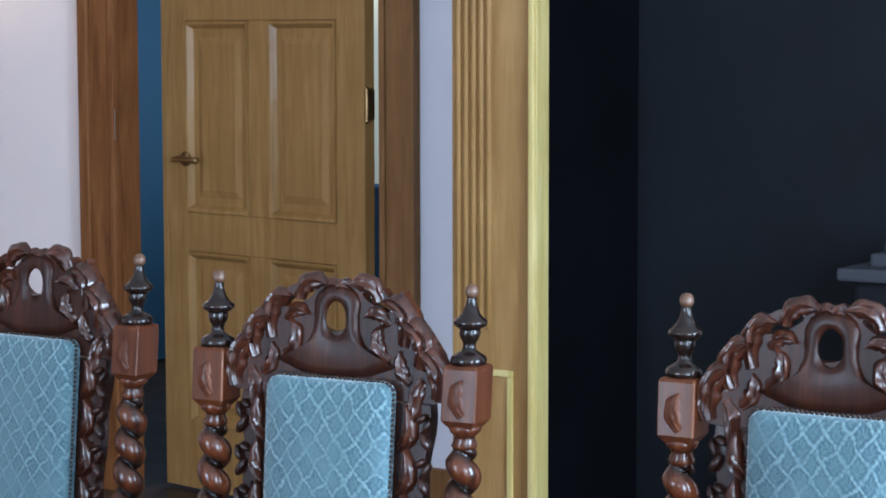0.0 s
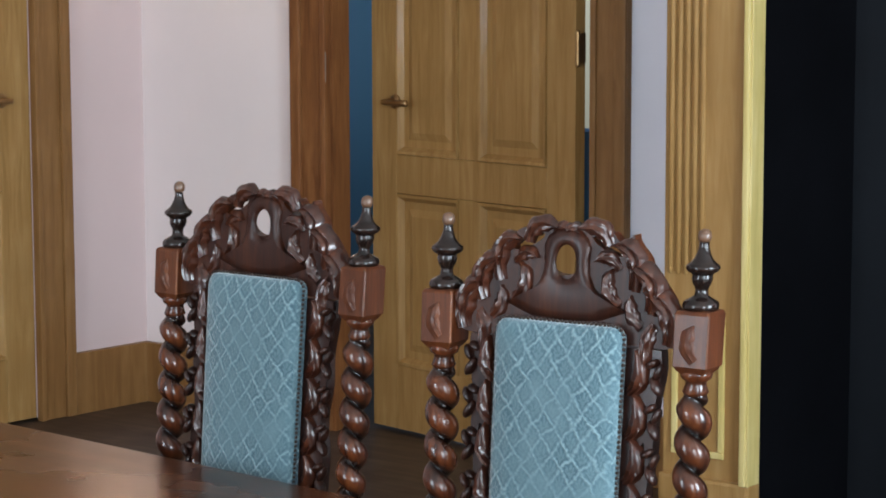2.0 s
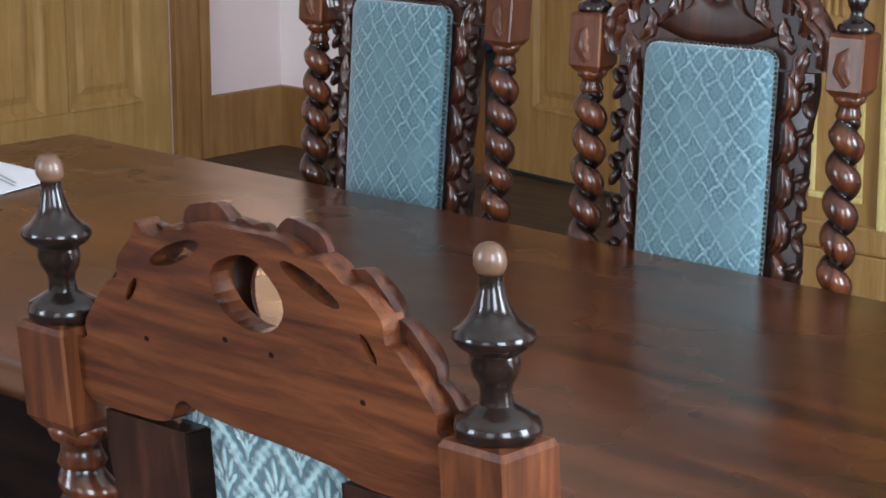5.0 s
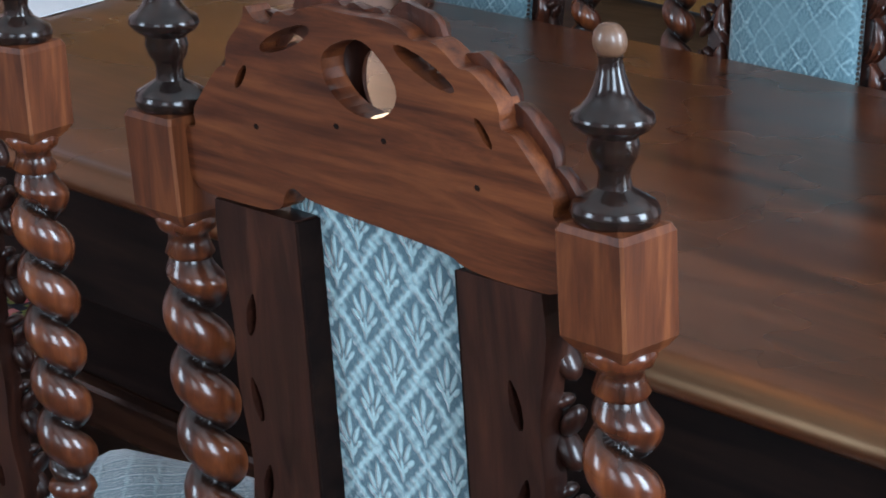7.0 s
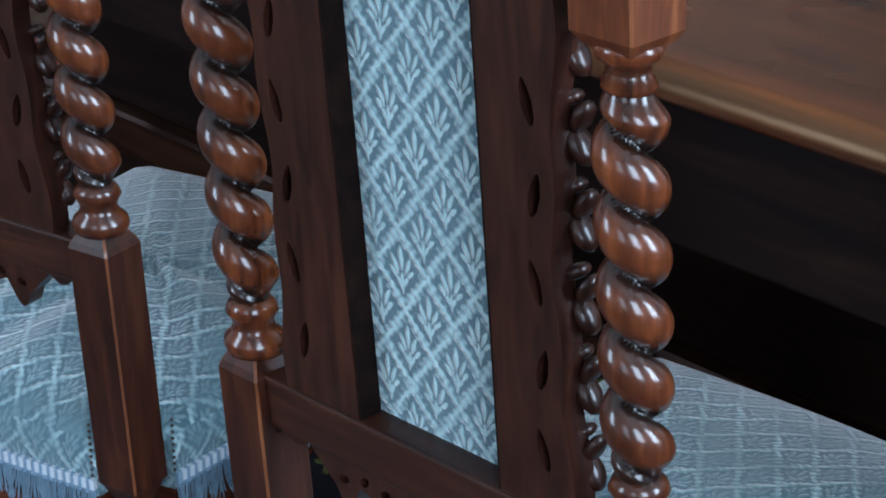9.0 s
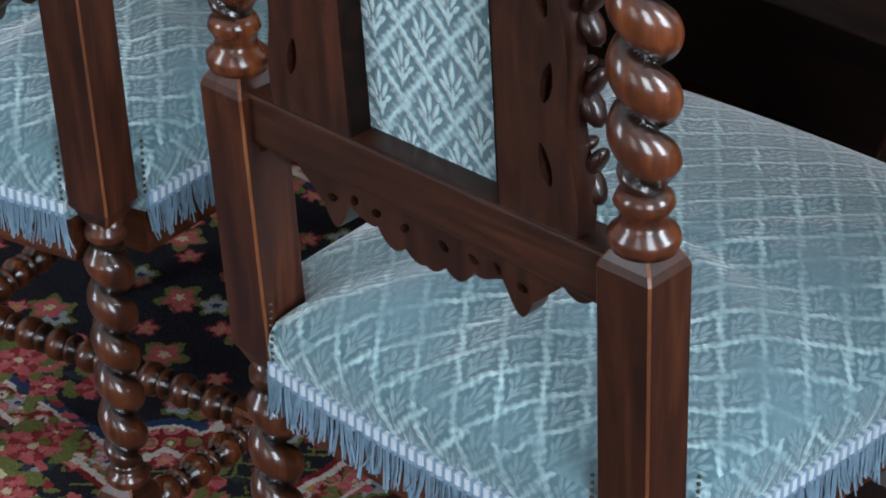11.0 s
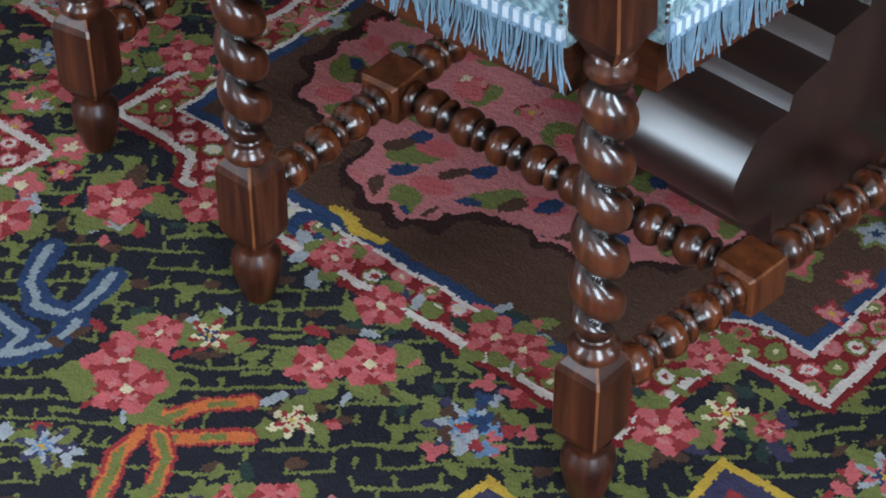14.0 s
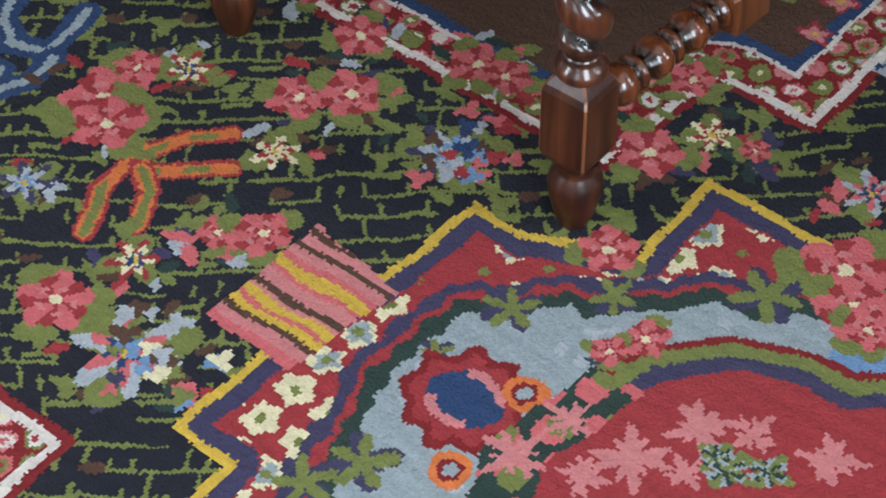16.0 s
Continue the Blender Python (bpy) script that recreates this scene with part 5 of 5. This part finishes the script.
    d = to_line(x, y, [(-0.395, 0.131), (-0.375, 0.129), (-0.364, 0.122), (-0.336, 0.125)])
    put(d < 0.006, "yellow")
    put((np.hypot(x + 0.400, (y - 0.098) * 1.3) < 0.024) & (np.sin(x * 210) + np.sin(y * 180) > -0.6), "navy")
    for k, (a, b, c, d, nm) in enumerate(((62, 55, 1.0, 0.45, "green"), (48, 71, 2.0, 0.62, "rose"), (80, 64, 0.5, 0.70, "navy"), (90, 52, 1.6, 0.74, "brown"))):
        put(inn & (np.sin(x * a + c + np.sin(y * 40)) * np.sin(y * b + c) > d), nm)

    # strewn small flowers where nothing else is drawn
    far = (x < -0.60) | (y > 0.30) | (x > 0.45) | (y < -0.60)
    for k, (p, rr_, names) in enumerate(((0.098, 0.030, ("green", "rose", "cream")), (0.073, 0.017, ("red", "pink", "yellow")), (0.121, 0.024, ("green", "grey", "navy")))):
        i, j = np.floor(x / p + 0.3 * k), np.floor(y / p + 0.4 * k)
        cx = (i - 0.3 * k + 0.3 + 0.4 * hash2(i, j, 31 + k)) * p
        cy = (j - 0.4 * k + 0.3 + 0.4 * hash2(i, j, 41 + k)) * p
        a, d = np.arctan2(y - cy, x - cx), np.hypot(x - cx, y - cy)
        on = far & (hash2(i, j, 51 + k) > 0.12) & (col.sum(-1) < 0.45)
        for lim, nm in zip((1.0, 0.72, 0.25), names):
            put(on & (d < rr_ * lim * (0.85 + 0.2 * np.cos(5 * a + 9 * hash2(i, j, 61 + k)))), nm)

    # loose leaves and buds round the flowers
    rnd = random.Random(11)
    for cx, cy, r in ROSES + STARS:
        if x.min() - 0.1 < cx < x.max() + 0.1 and y.min() - 0.1 < cy < y.max() + 0.1:
            for m in range(9):
                a, q_, t = rnd.uniform(0, 6.3), r * rnd.uniform(0.95, 1.75), rnd.uniform(0, 3.1)
                ex, ey = x - cx - q_ * math.cos(a), y - cy - q_ * math.sin(a)
                u_, v_ = ex * math.cos(t) + ey * math.sin(t), ey * math.cos(t) - ex * math.sin(t)
                nm = rnd.choice(("green", "green", "green", "pine", "brown", "rose", "grey", "red", "plum"))
                put(np.hypot(u_ / 0.0115, v_ / 0.0055) < rnd.uniform(0.7, 1.25), nm)
    for k, (cx, cy, r) in enumerate(STARS):
        star(cx, cy, r, k)
    # two mixed bunches
    for cx, cy, r in ((-0.118, 0.006, 0.052), (-0.150, -0.312, 0.060)):
        for m in range(26):
            a, q_ = rnd.uniform(0, 6.3), r * rnd.uniform(0.0, 1.0)
            nm = rnd.choice(("grey", "grey", "rose", "red", "navy", "blue", "plum", "green", "cream", "brown"))
            d, a2 = np.hypot(x - cx - q_ * math.cos(a), y - cy - q_ * math.sin(a)), np.arctan2(y - cy - q_ * math.sin(a), x - cx - q_ * math.cos(a))
            put(d < rnd.uniform(0.007, 0.012) * (0.8 + 0.3 * np.cos(3 * a2 + m)), nm)

    # the yellow stepped border with its pale blue field
    s = signed(x, y, STEP1)
    f = signed(x, y, FIELD) + 0.003 * np.sin(x * 210) * np.sin(y * 190)
    put(s > 0.0, "yellow")
    put(s > 0.0085, "plum")
    put(s > 0.024, "red")
    fx, fy = x / 0.036 % 1 - 0.5, y / 0.036 % 1 - 0.5
    d, a = np.hypot(fx, fy), np.arctan2(fy, fx)
    hh = hash2(np.floor(x / 0.036), np.floor(y / 0.036), 4)
    put((s > 0.026) & (d < 0.40 + 0.06 * np.cos(a * 5)) & (hh > 0.3), "cream")
    put((s > 0.026) & (d < 0.28 + 0.06 * np.cos(a * 4)) & (hh > 0.72), "sky")
    put((s > 0.026) & (d < 0.13), "green")
    put((s > 0.020) & (f > -0.032), "plum")
    put((s > 0.020) & (f > -0.021), "red")
    put((s > 0.020) & (f > -0.014), "pine")
    put(f > 0.0, "sky")
    g = hash2(np.floor(x / 0.010), np.floor(y / 0.010), 11)
    put((f > 0.004) & (g > 0.93), "grey")
    put((f > 0.004) & (np.hypot(x - 0.262, y - 0.022) < 0.030), "blue")
    # green and plum sprigs over the edge of the field
    for cx, cy, r in ((0.020, -0.105, 0.024), (0.075, -0.045, 0.020), (0.165, 0.030, 0.030), (0.030, -0.290, 0.028), (0.010, -0.330, 0.026), (0.005, -0.175, 0.014), (0.110, -0.100, 0.016), (0.255, 0.060, 0.022)):
        a, d = np.arctan2(y - cy, x - cx), np.hypot(x - cx, y - cy)
        put(d < r * (0.75 + 0.3 * np.cos(4 * a + cx * 90)), "plum")
        put(d < r * (0.62 + 0.36 * np.cos(5 * a + cx * 70)), "green")
    # scalloped ring
    a, d = np.arctan2(y + 0.198, x - 0.050), np.hypot(x - 0.050, (y + 0.198) * 1.05)
    put(d < 0.050 + 0.005 * np.cos(9 * a), "wine")
    put(d < 0.041 + 0.004 * np.cos(9 * a), "red")
    put(d < 0.030, "pink")
    put((d < 0.030) & (np.cos(2 * a + 0.5) > 0.2), "navy")
    put(d < 0.021, "navy")
    for cx, cy in ((0.082, -0.165), (0.082, -0.255)):
        d = np.hypot(x - cx, y - cy)
        put(d < 0.017, "orange")
        put(d < 0.010, "wine")
        put(d < 0.006, "sky")
    # the red heart of the field with its arch
    s = signed(x, y, REDS)
    put(s > -0.040, "wine")
    put(s > -0.033, "green")
    put(s > -0.020, "plum")
    put(s > -0.006, "red")
    k = (y < -0.11) & (s > -0.045) & (s < -0.002)
    put(k, "pine")
    put(k & (np.sin(x * 120) * np.sin(y * 130) > 0.1), "rose")
    put(k & (np.sin(x * 100 + 2) * np.sin(y * 105 + 1) > 0.5), "green")
    for cx, cy, r in ((0.200, -0.110, 0.030), (0.232, -0.090, 0.022), (0.178, -0.165, 0.034), (0.290, -0.075, 0.028), (0.160, -0.200, 0.022), (0.215, -0.150, 0.018), (0.110, -0.215, 0.03), (0.120, -0.165, 0.022)):
        a, d = np.arctan2(y - cy, x - cx), np.hypot(x - cx, y - cy)
        put(d < r * (0.62 + 0.38 * np.cos(3 * a + cx * 50) * np.cos(7 * a)), "pink")
    for cx, cy, r in ((0.238, -0.130, 0.022), (0.262, -0.112, 0.020), (0.225, -0.125, 0.016)):
        a, d = np.arctan2(y - cy, x - cx), np.hypot(x - cx, y - cy)
        put(d < r * (0.7 + 0.3 * np.cos(4 * a)), "green")
        put((d < r * 0.7) & (np.cos(6 * a) > 0), "sky")
        put((d < r * 0.6) & (np.sin(6 * a) > 0.4), "pine")
    # striped ribbon across the border
    s = signed(x, y, RIBBON)
    st = (-0.128 - (y + 0.02 * (x + 0.1)) + 0.002 * np.sin(x * 60)) / 0.1275
    for lim, nm in ((0.0, "pink"), (0.075, "brown"), (0.115, "pink"), (0.19, "brown"), (0.235, "pink"), (0.31, "rose"), (0.36, "yellow"), (0.45, "rose"), (0.49, "pink"), (0.585, "brown"), (0.64, "pink"), (0.665, "yellow"), (0.735, "rose"), (0.77, "yellow"), (0.83, "brown"), (0.875, "pink"), (0.95, "rose")):
        put((s > 0) & (st >= lim), nm)
    for k, (cx, cy, r) in enumerate(ROSES):
        rose(cx, cy, r, k)
    # uneven dye, knot by knot and along the rows
    shade = 0.87 + 0.13 * hash2(*q, 13) + 0.09 * np.sin(y * 310 + 3 * np.sin(x * 9)) * hash2(np.floor(y / 0.0024), q[0] * 0, 3)
    return np.clip(col * shade[..., None], 0, 1)


def rug_patch(x0, x1, y0, y1, step, relief):
    nx, ny = round((x1 - x0) / step), round((y1 - y0) / step)
    gx, gy = np.meshgrid(np.linspace(x0, x1, nx + 1), np.linspace(y0, y1, ny + 1), indexing="ij")
    z = -relief * (hash2(np.arange(nx + 1)[:, None], np.arange(ny + 1)[None, :], 21)) - 0.0005
    verts = np.stack([gx, gy, z], -1).reshape(-1, 3)
    i = (np.arange(nx)[:, None] * (ny + 1) + np.arange(ny)[None, :]).reshape(-1)
    faces = np.stack([i, i + ny + 1, i + ny + 2, i + 1], -1)
    cx, cy = (gx[:-1, :-1] + gx[1:, 1:]) / 2, (gy[:-1, :-1] + gy[1:, 1:]) / 2
    return verts, faces, wool_colours(cx, cy).reshape(-1, 3)


RX0, RX1, RY0, RY1 = -2.90, 1.70, -1.50, 1.72
FX0, FX1, FY0, FY1 = -1.30, 0.42, -0.52, 0.74
allv, allf, allc, base = [], [], [], 0
for p in ((FX0, FX1, FY0, FY1, 0.0023, 0.0013), (RX0, FX0, RY0, RY1, 0.012, 0.001), (FX1, RX1, RY0, RY1, 0.012, 0.001), (FX0, FX1, RY0, FY0, 0.010, 0.001), (FX0, FX1, FY1, RY1, 0.010, 0.001)):
    v, f, c = rug_patch(*p)
    allv.append(v)
    allf.append(f + base)
    allc.append(c)
    base += len(v)
rv, rf, rc = np.concatenate(allv), np.concatenate(allf), np.concatenate(allc)
rme = bpy.data.meshes.new("rug")
rme.vertices.add(len(rv))
rme.vertices.foreach_set("co", rv.ravel())
rme.loops.add(rf.size)
rme.loops.foreach_set("vertex_index", rf.ravel().astype(np.int32))
rme.polygons.add(len(rf))
rme.polygons.foreach_set("loop_start", np.arange(0, rf.size, 4, dtype=np.int32))
rme.update(calc_edges=True)
layer = rme.color_attributes.new("wool", "FLOAT_COLOR", "CORNER")
layer.data.foreach_set("color", np.concatenate([np.repeat(rc, 4, axis=0), np.ones((rf.size, 1))], 1).ravel().astype(np.float32))
rme.materials.append(RUGN.m)
rug = tagged(new("rug", rme), "knotted floral rug, black ground with red roses and stepped borders", "rug")
bm = bmesh.new()
block(bm, RX0, RX1, RY0, RY1, -0.012, -0.0035)
part("rug_backing", bm, plain("rug_backing_weave", (0.16, 0.12, 0.09), 0.9), rug)
